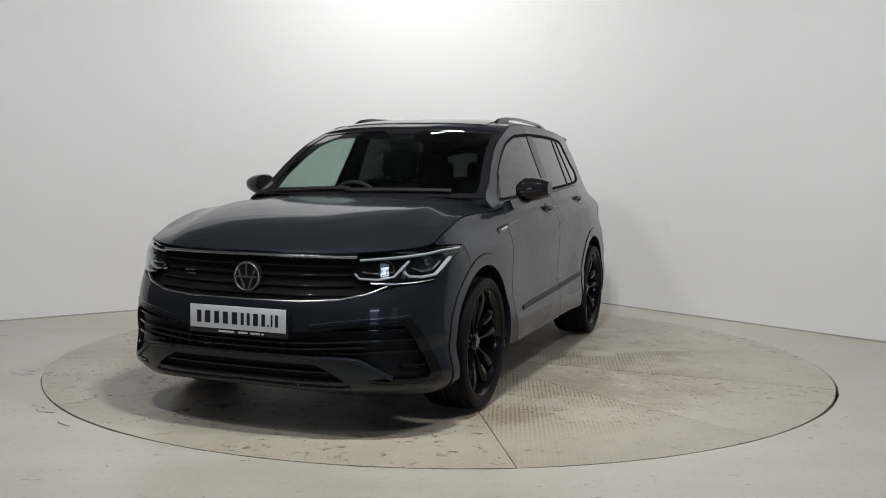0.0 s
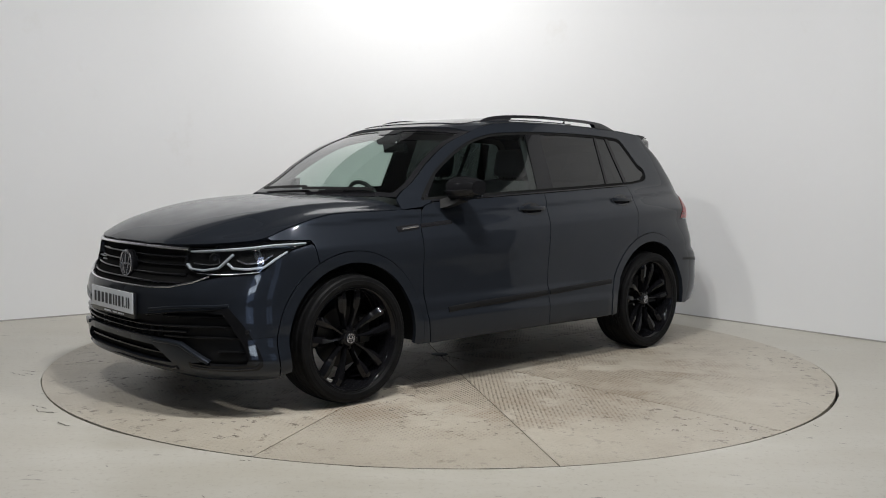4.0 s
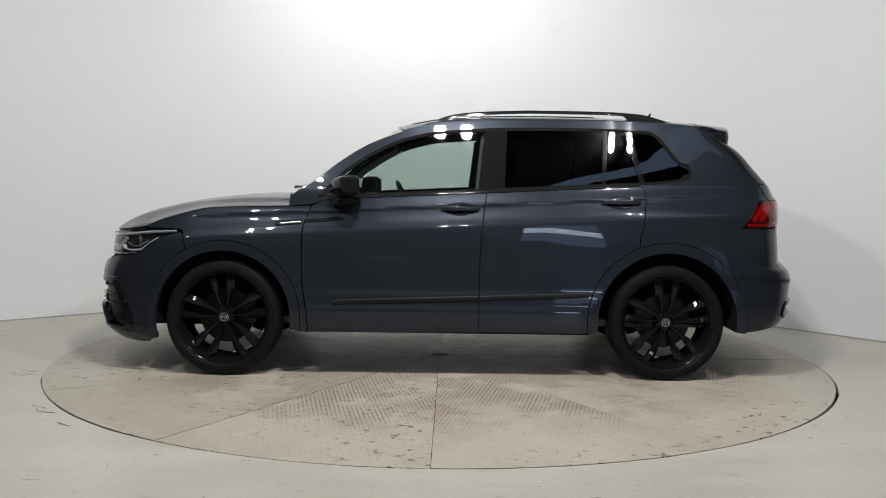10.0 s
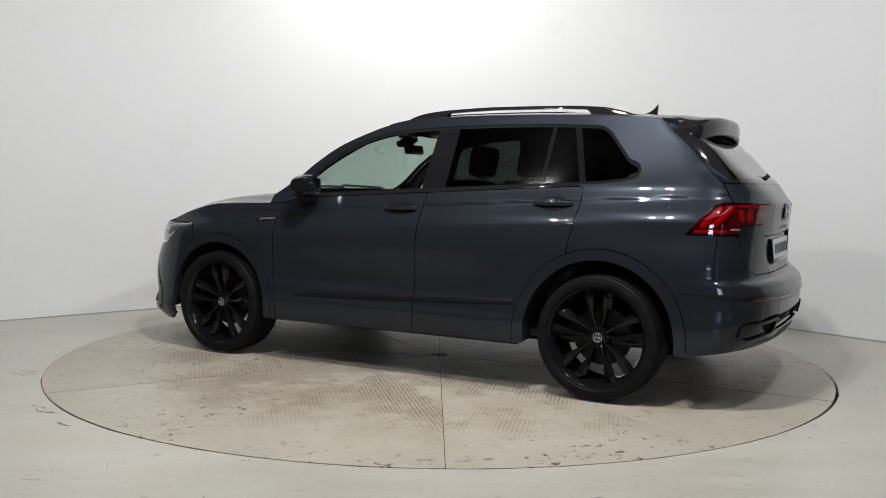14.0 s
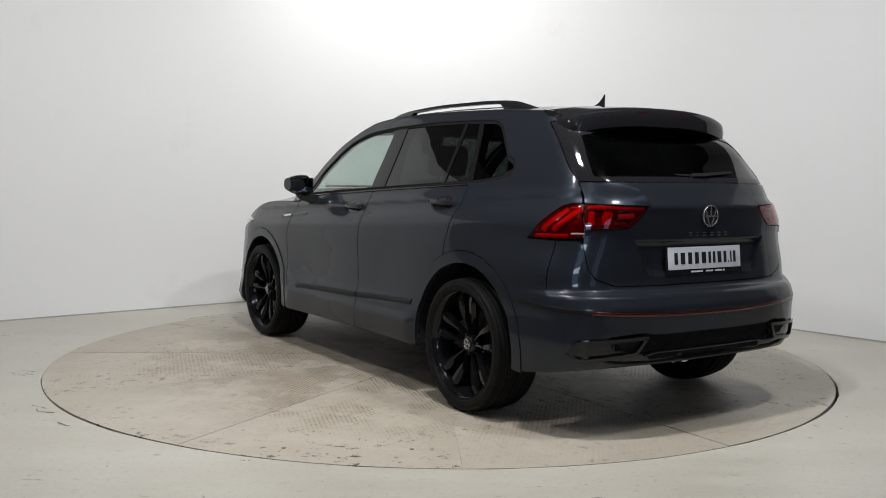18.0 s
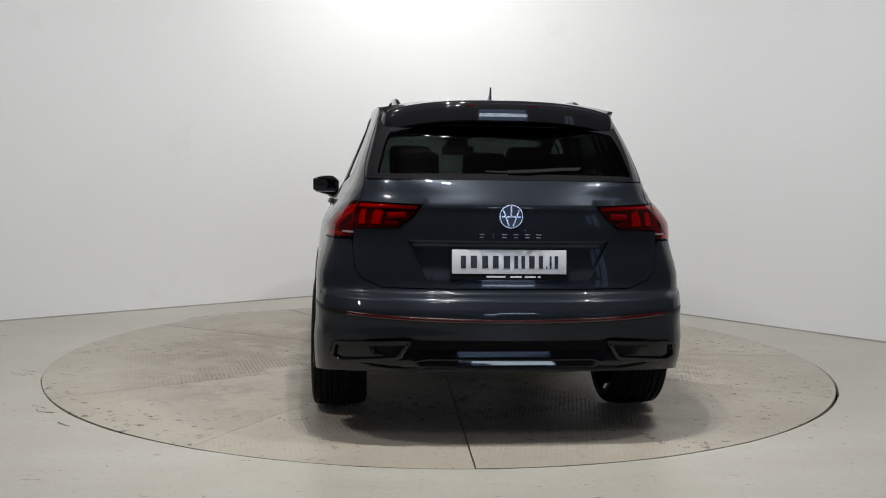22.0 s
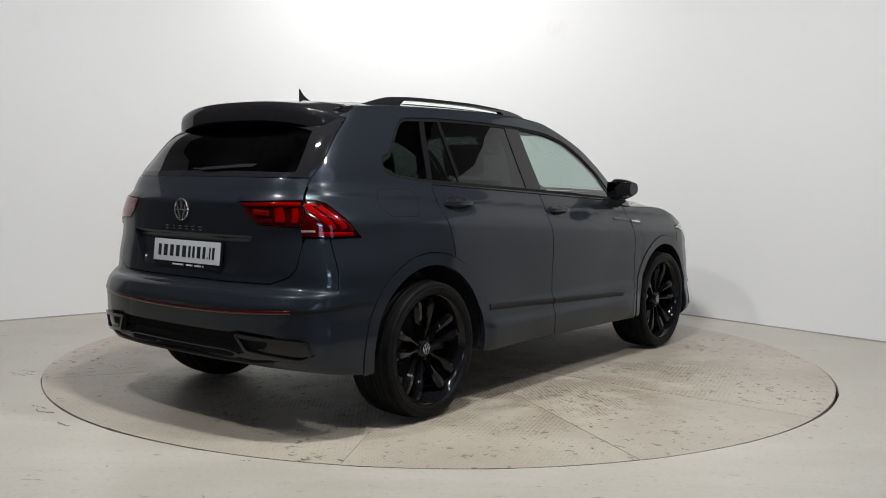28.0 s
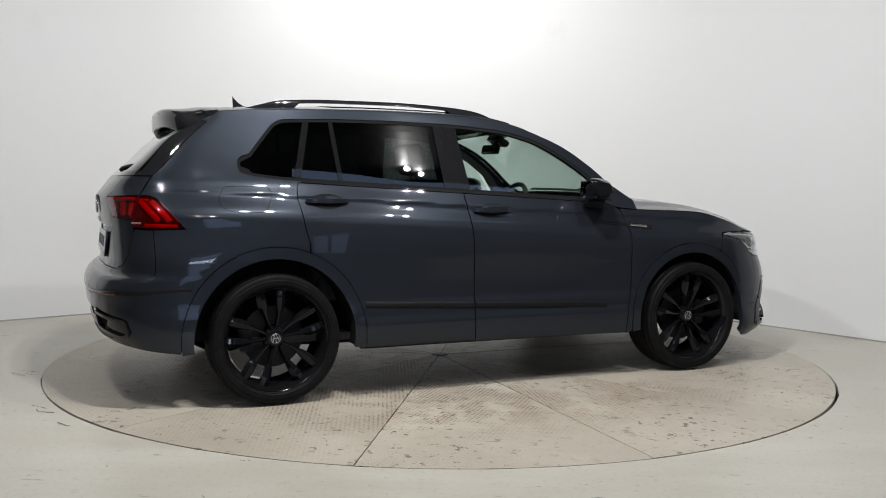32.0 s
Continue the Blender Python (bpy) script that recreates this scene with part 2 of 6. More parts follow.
RED_LINE = simple("red_reflector_strip", (0.052, 0.0015, 0.003), 0.2, 0, 0.2)
CLEAR_STRIP = simple("frosted_clear_lamp", (0.26, 0.21, 0.21), 0.4)
LAMP_GREY = simple("dark_lamp_reflector", (0.065, 0.067, 0.072), 0.3, 0.7)
PROJECTOR = simple("dark_projector_bowl", (0.10, 0.105, 0.115), 0.25, 0.8)
PLATE_WHITE = simple("plate_white", (0.68, 0.70, 0.74), 0.35, 0, 0.3, vary=0.04)
INK = simple("black_lettering", (0.01, 0.011, 0.016), 0.4)
FABRIC = simple("charcoal_seat_fabric", (0.034, 0.034, 0.036), 0.85, 0, 0, 0.3, 600)
TRIM_DARK = simple("dark_cabin_plastic", (0.028, 0.028, 0.029), 0.6, 0, 0, 0.2, 400)
HEADLINER = simple("grey_headliner_cloth", (0.06, 0.06, 0.06), 0.9)
DAYLIGHT_WHITE = simple("white_lamp_guide", (0.50, 0.52, 0.55), 0.22, 0, 0.8)
WALL_WHITE = wall_material("white_wall_paint", (0.797, 0.80, 0.803))
CEILING_DARK = wall_material("dark_ceiling_paint", (0.035, 0.035, 0.037))
# for unseen walls: the darkness of an unlit room put into their colour
WALL_GREY = wall_material("unlit_room_grey", (0.065, 0.065, 0.068))
FLOOR = floor_material()
DARK_FLOOR = simple("dark_unseen_floor", (0.10, 0.098, 0.095), 0.7, 0, 0, 0.3, 40, 0.25)
TREAD = tread_material()


# ---- the car's outer form: x forward, y to its left, z up, from the midpoint between the axles ----
def curve(*pairs):
    """A smooth curve through a few pairs, with no overshoot."""
    x, y = (np.array(v, float) for v in zip(*pairs))
    h, d = np.diff(x), np.diff(y) / np.diff(x)
    m = np.zeros(len(x))
    m[0], m[-1] = d[0], d[-1]
    for i in range(1, len(x) - 1):
        if d[i - 1] * d[i] > 0:
            a, b = 2 * h[i] + h[i - 1], h[i] + 2 * h[i - 1]
            m[i] = (a + b) / (a / d[i - 1] + b / d[i])

    def at(q):
        q = np.clip(np.asarray(q, float), x[0], x[-1])
        i = np.clip(np.searchsorted(x, q) - 1, 0, len(h) - 1)
        t = (q - x[i]) / h[i]
        return ((1 + 2 * t) * (1 - t) ** 2 * y[i] + t * (1 - t) ** 2 * h[i] * m[i]
                + t * t * (3 - 2 * t) * y[i + 1] + t * t * (t - 1) * h[i] * m[i + 1])
    return at


def smooth(v, a, b):
    t = np.clip((np.asarray(v, float) - a) / (b - a), 0, 1)
    return t * t * (3 - 2 * t)


AXLE, HUB_Z, HUB_Y = 1.34, 0.35, 0.862
XS_F, XS_R = 1.45, -1.45
half_width = curve((0.18, 0.83), (0.25, 0.886), (0.33, 0.898), (0.46, 0.900), (0.56, 0.892), (0.70, 0.892), (0.82, 0.895),
                   (0.90, 0.89), (0.94, 0.877), (1.00, 0.849), (1.05, 0.828), (1.09, 0.813), (1.125, 0.800), (1.155, 0.788), (1.20, 0.769), (1.30, 0.725),
                   (1.40, 0.682), (1.50, 0.641), (1.56, 0.616), (1.64, 0.57))
nose = curve((0.16, 2.10), (0.22, 2.20), (0.30, 2.245), (0.40, 2.255), (0.50, 2.258), (0.60, 2.250), (0.66, 2.226), (0.74, 2.182),
             (0.84, 2.165), (0.90, 2.127), (1.00, 2.0), (1.2, 1.7), (1.7, 1.6))
tail = curve((0.18, -2.0), (0.30, -2.14), (0.40, -2.216), (0.55, -2.235), (0.61, -2.241), (0.645, -2.227), (0.675, -2.208), (0.70, -2.156),
             (0.75, -2.148), (0.90, -2.152), (0.98, -2.158), (1.06, -2.164), (1.086, -2.168), (1.096, -2.163), (1.115, -2.146), (1.20, -2.074), (1.30, -1.963),
             (1.40, -1.866), (1.50, -1.719), (1.64, -1.59))
POW_F, POW_R = (3.1, 2.77), (6.4, 2.43)


def side_y(x, z):
    x, z = np.asarray(x, float), np.asarray(z, float)
    zz = z + 0.050 * x * smooth(z, 0.55, 0.90)
    w = half_width(zz)
    d = zz - 1.042
    w = w + 0.0065 * np.where(d > 0, np.exp(-(d / 0.045) ** 2), np.exp(-(d / 0.011) ** 2)) * smooth(-x, -1.75, -1.2)
    w = w + 0.008 - 0.0125 * x * x * smooth(-np.abs(x), -2.6, -1.2)
    w = w - 0.007 * smooth(z, 0.50, 0.54) * smooth(-z, -0.80, -0.60) * smooth(-np.abs(x), -1.4, -0.3)
    w = w + 0.013 * smooth(-z, -0.458, -0.405) * smooth(-np.abs(x), -0.95, -0.8)
    w = w * (1 - 0.055 * (np.clip(-x - 1.15, 0, None) / 0.75) ** 1.5 * smooth(z, 0.74, 0.95))
    w = w * (1 - 0.060 * (np.clip(-x - 0.2, 0, None) / 1.3) ** 1.5 * smooth(z, 0.98, 1.18))
    w = w * (1 - 0.010 * smooth(-x, 1.5, 1.9) * smooth(-z, -1.15, -1.0))
    w = w * (1 - 0.045 * (np.clip(x - 0.2, 0, 0.75) / 0.65) ** 1.5 * smooth(z, 1.0, 1.14))
    w = w + 0.035 * smooth(x, 1.55, 1.80) * smooth(-z, -0.42, -0.25)
    for hub in (AXLE, -AXLE):
        r = np.hypot(x - hub, z - HUB_Z)
        w = w + 0.014 * (1 - smooth(r, 0.40, 0.95)) * smooth(-z, -1.0, -0.8)
    return w


def arc_table(reach, power, wide):
    ph = np.linspace(0, math.pi / 2, 900)
    x, y = reach * np.cos(ph) ** (2 / power[0]), wide * np.sin(ph) ** (2 / power[1])
    s = np.concatenate([[0], np.cumsum(np.hypot(np.diff(x), np.diff(y)))])
    return ph, s


PH_F, S_F = arc_table(2.25 - XS_F, POW_F, 0.90)
PH_R, S_R = arc_table(2.22 + XS_R, POW_R, 0.88)
LEN_F, LEN_R, LEN_S = S_F[-1], S_R[-1], XS_F - XS_R
LEN = LEN_F + LEN_S + LEN_R


def rear_power(z):
    """The rear corners are squarer at the lamps than round the window."""
    return 6.4 + 0.6 * smooth(z, 1.10, 1.30)


def rear_side_power(z):
    return POW_R[1] + 1.5 * smooth(z, 1.10, 1.20) + 4.2 * smooth(z, 1.16, 1.38)


def body(s, z):
    """The skin at s metres round the plan from the nose (negative: to the car's right) and at height z."""
    s, z = np.broadcast_arrays(np.asarray(s, float), np.asarray(z, float))
    a = np.abs(s)
    pf, pr = np.interp(a, S_F, PH_F), np.interp(LEN - a, S_R, PH_R)
    xf = XS_F + (nose(z) - XS_F) * np.cos(pf) ** (2 / POW_F[0])
    xr = XS_R + (tail(z) - XS_R) * np.cos(pr) ** (2 / rear_power(z))
    front, rear = a < LEN_F, a > LEN_F + LEN_S
    x = np.where(front, xf, np.where(rear, xr, XS_F - (a - LEN_F)))
    y = side_y(x, z)
    y = y * np.where(front, np.sin(pf) ** (2 / POW_F[1]), np.where(rear, np.sin(pr) ** (2 / rear_side_power(z)), 1.0))
    return np.stack([x, np.where(s < 0, -y, y), z], -1)


def at_x(x, z):
    """s of the place on the left side that has this x."""
    if x > XS_F:
        c = ((x - XS_F) / (float(nose(z)) - XS_F)) ** (POW_F[0] / 2)
        return float(np.interp(math.acos(min(1, c)), PH_F, S_F))
    if x < XS_R:
        c = ((x - XS_R) / (float(tail(z)) - XS_R)) ** (float(rear_power(z)) / 2)
        return LEN - float(np.interp(math.acos(min(1, c)), PH_R, S_R))
    return LEN_F + XS_F - x


def at_front(y, z):
    """s of the place on the nose that has this y."""
    q = np.linspace(0, LEN_F, 400)
    return float(np.interp(abs(y), body(q, np.full(400, z))[:, 1], q)) * (1 if y >= 0 else -1)


def at_rear(y, z):
    """How far round from the tail's middle the place with this y lies."""
    q = np.linspace(0, LEN_R, 400)
    return float(np.interp(abs(y), body(LEN - q, np.full(400, z))[:, 1], q)) * (1 if y >= 0 else -1)


def tail_body(q, z):
    """The skin at q metres round from the tail's middle, positive to the car's left."""
    q = np.asarray(q, float)
    p = body(LEN - np.abs(q), z)
    p[..., 1] = np.where(q < 0, -p[..., 1], p[..., 1])
    return p


hood_line = curve((0.70, 1.042), (0.87, 1.032), (1.42, 1.012), (1.70, 0.945), (1.85, 0.89), (2.0, 0.87), (2.09, 0.860), (2.162, 0.848))
hood_mid = curve((0.75, 1.112), (1.05, 1.095), (1.20, 1.09), (1.50, 1.062), (1.80, 1.009), (2.0, 0.948), (2.09, 0.905), (2.140, 0.872), (2.165, 0.848))
HOOD_TIP = 2.160
_x = np.linspace(0.70, HOOD_TIP, 500)
_s = np.array([at_x(v, float(hood_line(v))) for v in _x])
HOOD_EDGE_X, HOOD_EDGE_Y = _x, body(_s, hood_line(_x))[:, 1]


def hood_skin(x, y):
    x, y = np.asarray(x, float), np.asarray(y, float)
    ye = np.interp(x, HOOD_EDGE_X, HOOD_EDGE_Y)
    t = np.clip(np.abs(y) / np.maximum(ye, 1e-3), 0, 1.0)
    lo, hi = hood_line(x), hood_mid(x)
    yc = 0.475 + 0.165 * np.clip((2.15 - x) / 1.2, 0, 1) ** 0.8
    fade = smooth(-x, -2.16, -1.9) * smooth(1 - t, 0, 0.16)
    off = np.abs(y) - yc
    dome = 0.013 * (1 - np.clip((np.sqrt(off ** 2 + 0.0001) + off) / 0.30, 0, 1)) ** 2 * fade
    return np.stack([x, y, lo + (hi - lo) * (1 - t ** 3.6) + dome - 0.009 * fade], -1)


roof_mid = curve((-1.95, 1.548), (-1.60, 1.588), (-1.20, 1.610), (-0.70, 1.624), (-0.30, 1.621), (0.0, 1.602), (0.20, 1.572), (0.36, 1.532))
roof_line = curve((-1.90, 1.490), (-1.60, 1.543), (-1.20, 1.570), (-0.60, 1.580), (-0.20, 1.574), (0.04, 1.556), (0.20, 1.52), (0.31, 1.481), (0.475, 1.416), (0.65, 1.309), (0.82, 1.171), (0.945, 1.096), (0.98, 1.058))


def roof_skin(x, y):
    x, y = np.asarray(x, float), np.asarray(y, float)
    zl = roof_line(x)
    ye = side_y(x, zl)
    t = np.clip(np.abs(y) / ye, 0, 1)
    return np.stack([x, y, zl + (roof_mid(x) - zl) * (1 - t ** 3.4)], -1)


def windscreen_skin(u, v):
    """u from -1 to 1 across, v from 0 at the scuttle to 1 at the roof."""
    u, v = np.asarray(u, float), np.asarray(v, float)
    a = np.abs(u)
    edge_x = 0.957 - 0.70 * v
    edge_z = roof_line(edge_x)
    mid_x = 1.015 - 0.694 * v
    mid_z = 1.100 + 0.438 * v + 0.034 * np.sin(v * math.pi)
    x = mid_x + (edge_x - mid_x) * a ** 2.2
    z = mid_z + (edge_z - mid_z) * a ** 2.4
    y = u * side_y(edge_x, edge_z)
    return np.stack([x, y, z], -1)


# ---- mesh helpers ----
from mathutils.geometry import delaunay_2d_cdt


def part(name, bm, mat, parent=None, label="", smooth_faces=True):
    me = bpy.data.meshes.new(name)
    bm.normal_update()
    bm.to_mesh(me)
    bm.free()
    if smooth_faces:
        me.polygons.foreach_set("use_smooth", [True] * len(me.polygons))
        me.set_sharp_from_angle(angle=radians(38))
    me.materials.append(mat)
    ob = new(name, me)
    if parent is not None:
        ob.parent = parent
    if label:
        tagged(ob, label)
    return ob


def raw_part(name, verts, faces, mat, parent=None, label="", smooth_faces=True, angle=38):
    me = bpy.data.meshes.new(name)
    me.from_pydata([tuple(map(float, v)) for v in verts], [], [tuple(map(int, f)) for f in faces])
    me.update()
    if smooth_faces:
        me.polygons.foreach_set("use_smooth", [True] * len(me.polygons))
        me.set_sharp_from_angle(angle=radians(angle))
    me.materials.append(mat)
    ob = new(name, me)
    if parent is not None:
        ob.parent = parent
    if label:
        tagged(ob, label)
    return ob


def box_bm(sx, sy, sz, bevel=0.0, seg=2):
    bm = bmesh.new()
    bmesh.ops.create_cube(bm, size=1)
    bmesh.ops.scale(bm, vec=(sx, sy, sz), verts=bm.verts)
    if bevel:
        bmesh.ops.bevel(bm, geom=bm.edges[:], offset=bevel, segments=seg, affect="EDGES", profile=0.6)
    return bm


def box(name, size, at, mat, parent=None, bevel=0.004, label="", rot=(0, 0, 0), seg=2):
    bm = box_bm(*size, bevel, seg)
    bmesh.ops.transform(bm, matrix=pose(*at, *rot), verts=bm.verts)
    return part(name, bm, mat, parent, label)


def lathe(profile, steps=48, closed=False):
    """A ring about the y axis from (radius, y) pairs: its vertices and faces."""
    n = len(profile)
    verts, faces = [], []
    for i in range(steps):
        a = 2 * math.pi * i / steps
        for r, y in profile:
            verts.append((r * math.cos(a), y, r * math.sin(a)))
    for i in range(steps):
        j = (i + 1) % steps
        for k in range(n if closed else n - 1):
            l = (k + 1) % n
            faces.append((i * n + k, j * n + k, j * n + l, i * n + l))
    return verts, faces


def sweep(path, section, ends=True):
    """A tube of a closed section ((side, up) pairs) along a path of points: vertices and faces."""
    path = [Vector(p) for p in path]
    n, verts, faces = len(section), [], []
    for i, p in enumerate(path):
        d = (path[min(i + 1, len(path) - 1)] - path[max(i - 1, 0)]).normalized()
        side = d.cross(Vector((0, 0, 1)))
        side = side.normalized() if side.length > 1e-4 else Vector((1, 0, 0))
        up = side.cross(d)
        verts += [tuple(p + side * a + up * b) for a, b in section]
    for i in range(len(path) - 1):
        for k in range(n):
            l = (k + 1) % n
            faces.append((i * n + k, i * n + l, (i + 1) * n + l, (i + 1) * n + k))
    if ends:
        faces += [tuple(range(n))[::-1], tuple((len(path) - 1) * n + k for k in range(n))]
    return verts, faces


def ring_section(r, n=8, flat=1.0):
    return [(r * math.cos(2 * math.pi * k / n), r * flat * math.sin(2 * math.pi * k / n)) for k in range(n)]


def rounded(loop, radius, seg=5):
    """The loop with its corners rounded; a radius for all or one for each corner."""
    out, n = [], len(loop)
    rad = radius if isinstance(radius, (list, tuple)) else [radius] * n
    for i, (p, r) in enumerate(zip(loop, rad)):
        p = np.array(p, float)
        a, b = np.array(loop[i - 1], float) - p, np.array(loop[(i + 1) % n], float) - p
        la, lb = np.hypot(*a), np.hypot(*b)
        r = min(r, la * 0.45, lb * 0.45)
        if r < 1e-4:
            out.append(tuple(p))
            continue
        s, e = p + a / la * r, p + b / lb * r
        for k in range(seg + 1):
            t = k / seg
            out.append(tuple((1 - t) ** 2 * s + 2 * t * (1 - t) * p + t * t * e))
    return out


def dense(loop, step):
    pts = []
    for i, p in enumerate(loop):
        q = loop[(i + 1) % len(loop)]
        k = max(1, int(math.ceil(math.dist(p, q) / step)))
        pts += [(p[0] + (q[0] - p[0]) * j / k, p[1] + (q[1] - p[1]) * j / k) for j in range(k)]
    return pts


def within(pts, loop):
    pts, loop = np.asarray(pts), np.asarray(loop)
    hit = np.zeros(len(pts), bool)
    for (x1, y1), (x2, y2) in zip(loop, np.roll(loop, -1, 0)):
        if y1 != y2:
            hit ^= ((y1 > pts[:, 1]) != (y2 > pts[:, 1])) & (pts[:, 0] < (x2 - x1) * (pts[:, 1] - y1) / (y2 - y1) + x1)
    return hit


def skin_mesh(loop, holes, fn, step, off, rim, mirror, inward=1):
    """A piece of skin cut out of the form fn(u, v) along a loop, with holes, and with its edges turned in by rim."""
    loops = [dense(l, step) for l in (loop, *holes)]
    pts, edges, start = [], [], 0
    for l in loops:
        pts += l
        edges += [(start + i, start + (i + 1) % len(l)) for i in range(len(l))]
        start += len(l)
    edge_pts = np.array(pts)
    lo, hi = edge_pts.min(0), edge_pts.max(0)
    gx, gy = np.meshgrid(np.arange(lo[0] + step / 2, hi[0], step), np.arange(lo[1] + step / 2, hi[1], step * 0.87))
    gx[1::2] += step / 2
    grid = np.stack([gx.ravel(), gy.ravel()], 1)
    keep = within(grid, loops[0])
    for h in loops[1:]:
        keep &= ~within(grid, h)
    grid = grid[keep]
    if len(grid):
        near = np.full(len(grid), 9.0)
        for i in range(0, len(edge_pts), 200):
            near = np.minimum(near, np.hypot(grid[:, None, 0] - edge_pts[None, i:i + 200, 0], grid[:, None, 1] - edge_pts[None, i:i + 200, 1]).min(1))
        grid = grid[near > step * 0.5]
    allp = np.concatenate([edge_pts, grid]) if len(grid) else edge_pts
    v2, _, f2, *_ = delaunay_2d_cdt([Vector(p) for p in allp], edges, [], 0, 1e-6)
    v2 = np.array([tuple(v) for v in v2])
    tri = np.array([f for f in f2 if len(f) == 3])
    mid = v2[tri].mean(1)
    keep = within(mid, loops[0])
    for h in loops[1:]:
        keep &= ~within(mid, h)
    tri = tri[keep]
    used = np.unique(tri)
    back = np.zeros(len(v2), int)
    back[used] = np.arange(len(used))
    v2, tri = v2[used], back[tri]
    e = 1e-3
    u, v = v2[:, 0], v2[:, 1]
    p = fn(u, v)
    nrm = np.cross(fn(u + e, v) - fn(u - e, v), fn(u, v + e) - fn(u, v - e))
    nrm /= np.maximum(np.linalg.norm(nrm, axis=1), 1e-12)[:, None]
    away = p - np.array([0.0, 0.0, 0.75]) * 1.0
    away[:, 0] *= 0.35
    flip = np.einsum("ij,ij->i", nrm, away).sum() < 0
    if flip:
        nrm = -nrm
    p = p + nrm * off
    face_n = np.cross(p[tri[:, 1]] - p[tri[:, 0]], p[tri[:, 2]] - p[tri[:, 0]])
    wrong = np.einsum("ij,ij->i", face_n, nrm[tri].mean(1)) < 0
    tri[wrong] = tri[wrong][:, ::-1]
    verts, norms, faces = [p], [nrm], [tuple(t) for t in tri]
    if rim:
        seen = {}
        for a, b, c in tri:
            for i, j in ((a, b), (b, c), (c, a)):
                seen[(i, j)] = True
        border = [(i, j) for i, j in seen if (j, i) not in seen]
        base = len(p)
        for k, (i, j) in enumerate(border):
            out = np.cross(p[j] - p[i], (nrm[i] + nrm[j]) / 2)
            out /= max(np.linalg.norm(out), 1e-9)
            ins = 0.0015
            verts.append(np.array([p[i], p[j], p[j] - nrm[j] * rim - out * ins, p[i] - nrm[i] * rim - out * ins]))
            norms.append(np.array([out] * 4))
            b0 = base + 4 * k
            faces.append((b0 + 1, b0, b0 + 3, b0 + 2))
    verts, norms = np.concatenate(verts), np.concatenate(norms)
    if mirror:
        verts, norms = verts * (1, -1, 1), norms * (1, -1, 1)
        faces = [f[::-1] for f in faces]
    return verts, norms, faces


def panel(name, loop, fn, mat, parent, holes=(), step=0.04, off=0.0, rim=0.012, label="", mirror=False):
    verts, norms, faces = skin_mesh(loop, holes, fn, step, off, rim, mirror)
    me = bpy.data.meshes.new(name)
    me.from_pydata(verts.tolist(), [], faces)
    me.update()
    me.polygons.foreach_set("use_smooth", [True] * len(me.polygons))
    me.normals_split_custom_set_from_vertices(norms.tolist())
    me.materials.append(mat)
    ob = new(name, me)
    ob.parent = parent
    if label:
        tagged(ob, label)
    return ob


def both(name, loop, fn, mat, parent, **kw):
    """The same piece on the car's left and right."""
    return [panel(name, loop, fn, mat, parent, mirror=m, **kw) for m in (False, True)]


def circle_bit(hub, r, a0, a1, steps=24):
    """Points of the side view on a circle about a hub, as (s, z); degrees from the rear, upwards over the top to the front."""
    out = []
    for k in range(steps + 1):
        a = radians(a0 + (a1 - a0) * k / steps)
        x, z = hub - r * math.cos(a), HUB_Z + r * math.sin(a)
        out.append((at_x(x, z), z))
    return out


# ---- the studio ----
WALL_H = 3.9
CORNER, CORNER_R = (0.278, 4.29), 2.0       # two flat walls meet in a wide rounded corner
LEFT_DIR, RIGHT_DIR = 218.8, 311.25          # degrees in which they run from the corner
TABLE_R = 2.510


def back_line(shift=0.0):
    """The plan of the back walls from the left end to the right, moved towards the room by shift."""
    dl = np.array([math.cos(radians(LEFT_DIR)), math.sin(radians(LEFT_DIR))])
    dr = np.array([math.cos(radians(RIGHT_DIR)), math.sin(radians(RIGHT_DIR))])
    half = radians(RIGHT_DIR - LEFT_DIR) / 2
    reach = CORNER_R / math.tan(half)
    mid = np.array(CORNER) + (dl + dr) / np.linalg.norm(dl + dr) * CORNER_R / math.sin(half)
    p0, p1 = np.array(CORNER) + dl * reach, np.array(CORNER) + dr * reach
    a0, a1 = math.atan2(*(p0 - mid)[::-1]), math.atan2(*(p1 - mid)[::-1])
    arc = [mid + (CORNER_R - shift) * np.array([math.cos(a), math.sin(a)]) for a in np.linspace(a0, a1, 40)]
    nl, nr = (mid - p0) / CORNER_R * shift, (mid - p1) / CORNER_R * shift
    return [np.array(CORNER) + dl * LEFT_LEN + nl] + arc + [np.array(CORNER) + dr * RIGHT_LEN + nr]


def curved_wall(name, mat, inner, outer, z0, z1, label=""):
    verts, faces = [], []
    for a, b in zip(inner, outer):
        verts += [(*a, z0), (*a, z1), (*b, z0), (*b, z1)]
    n = len(inner)
    for k in range(n - 1):
        b, d = 4 * k, 4 * k + 4
        faces += [(b, d, d + 1, b + 1), (b + 2, b + 3, d + 3, d + 2), (b + 1, d + 1, d + 3, b + 3), (b, b + 2, d + 2, d)]
    faces += [(0, 1, 3, 2), (4 * n - 4, 4 * n - 2, 4 * n - 1, 4 * n - 3)]
    return tagged(raw_part(name, verts, faces, mat, angle=30), label, kind="structure")


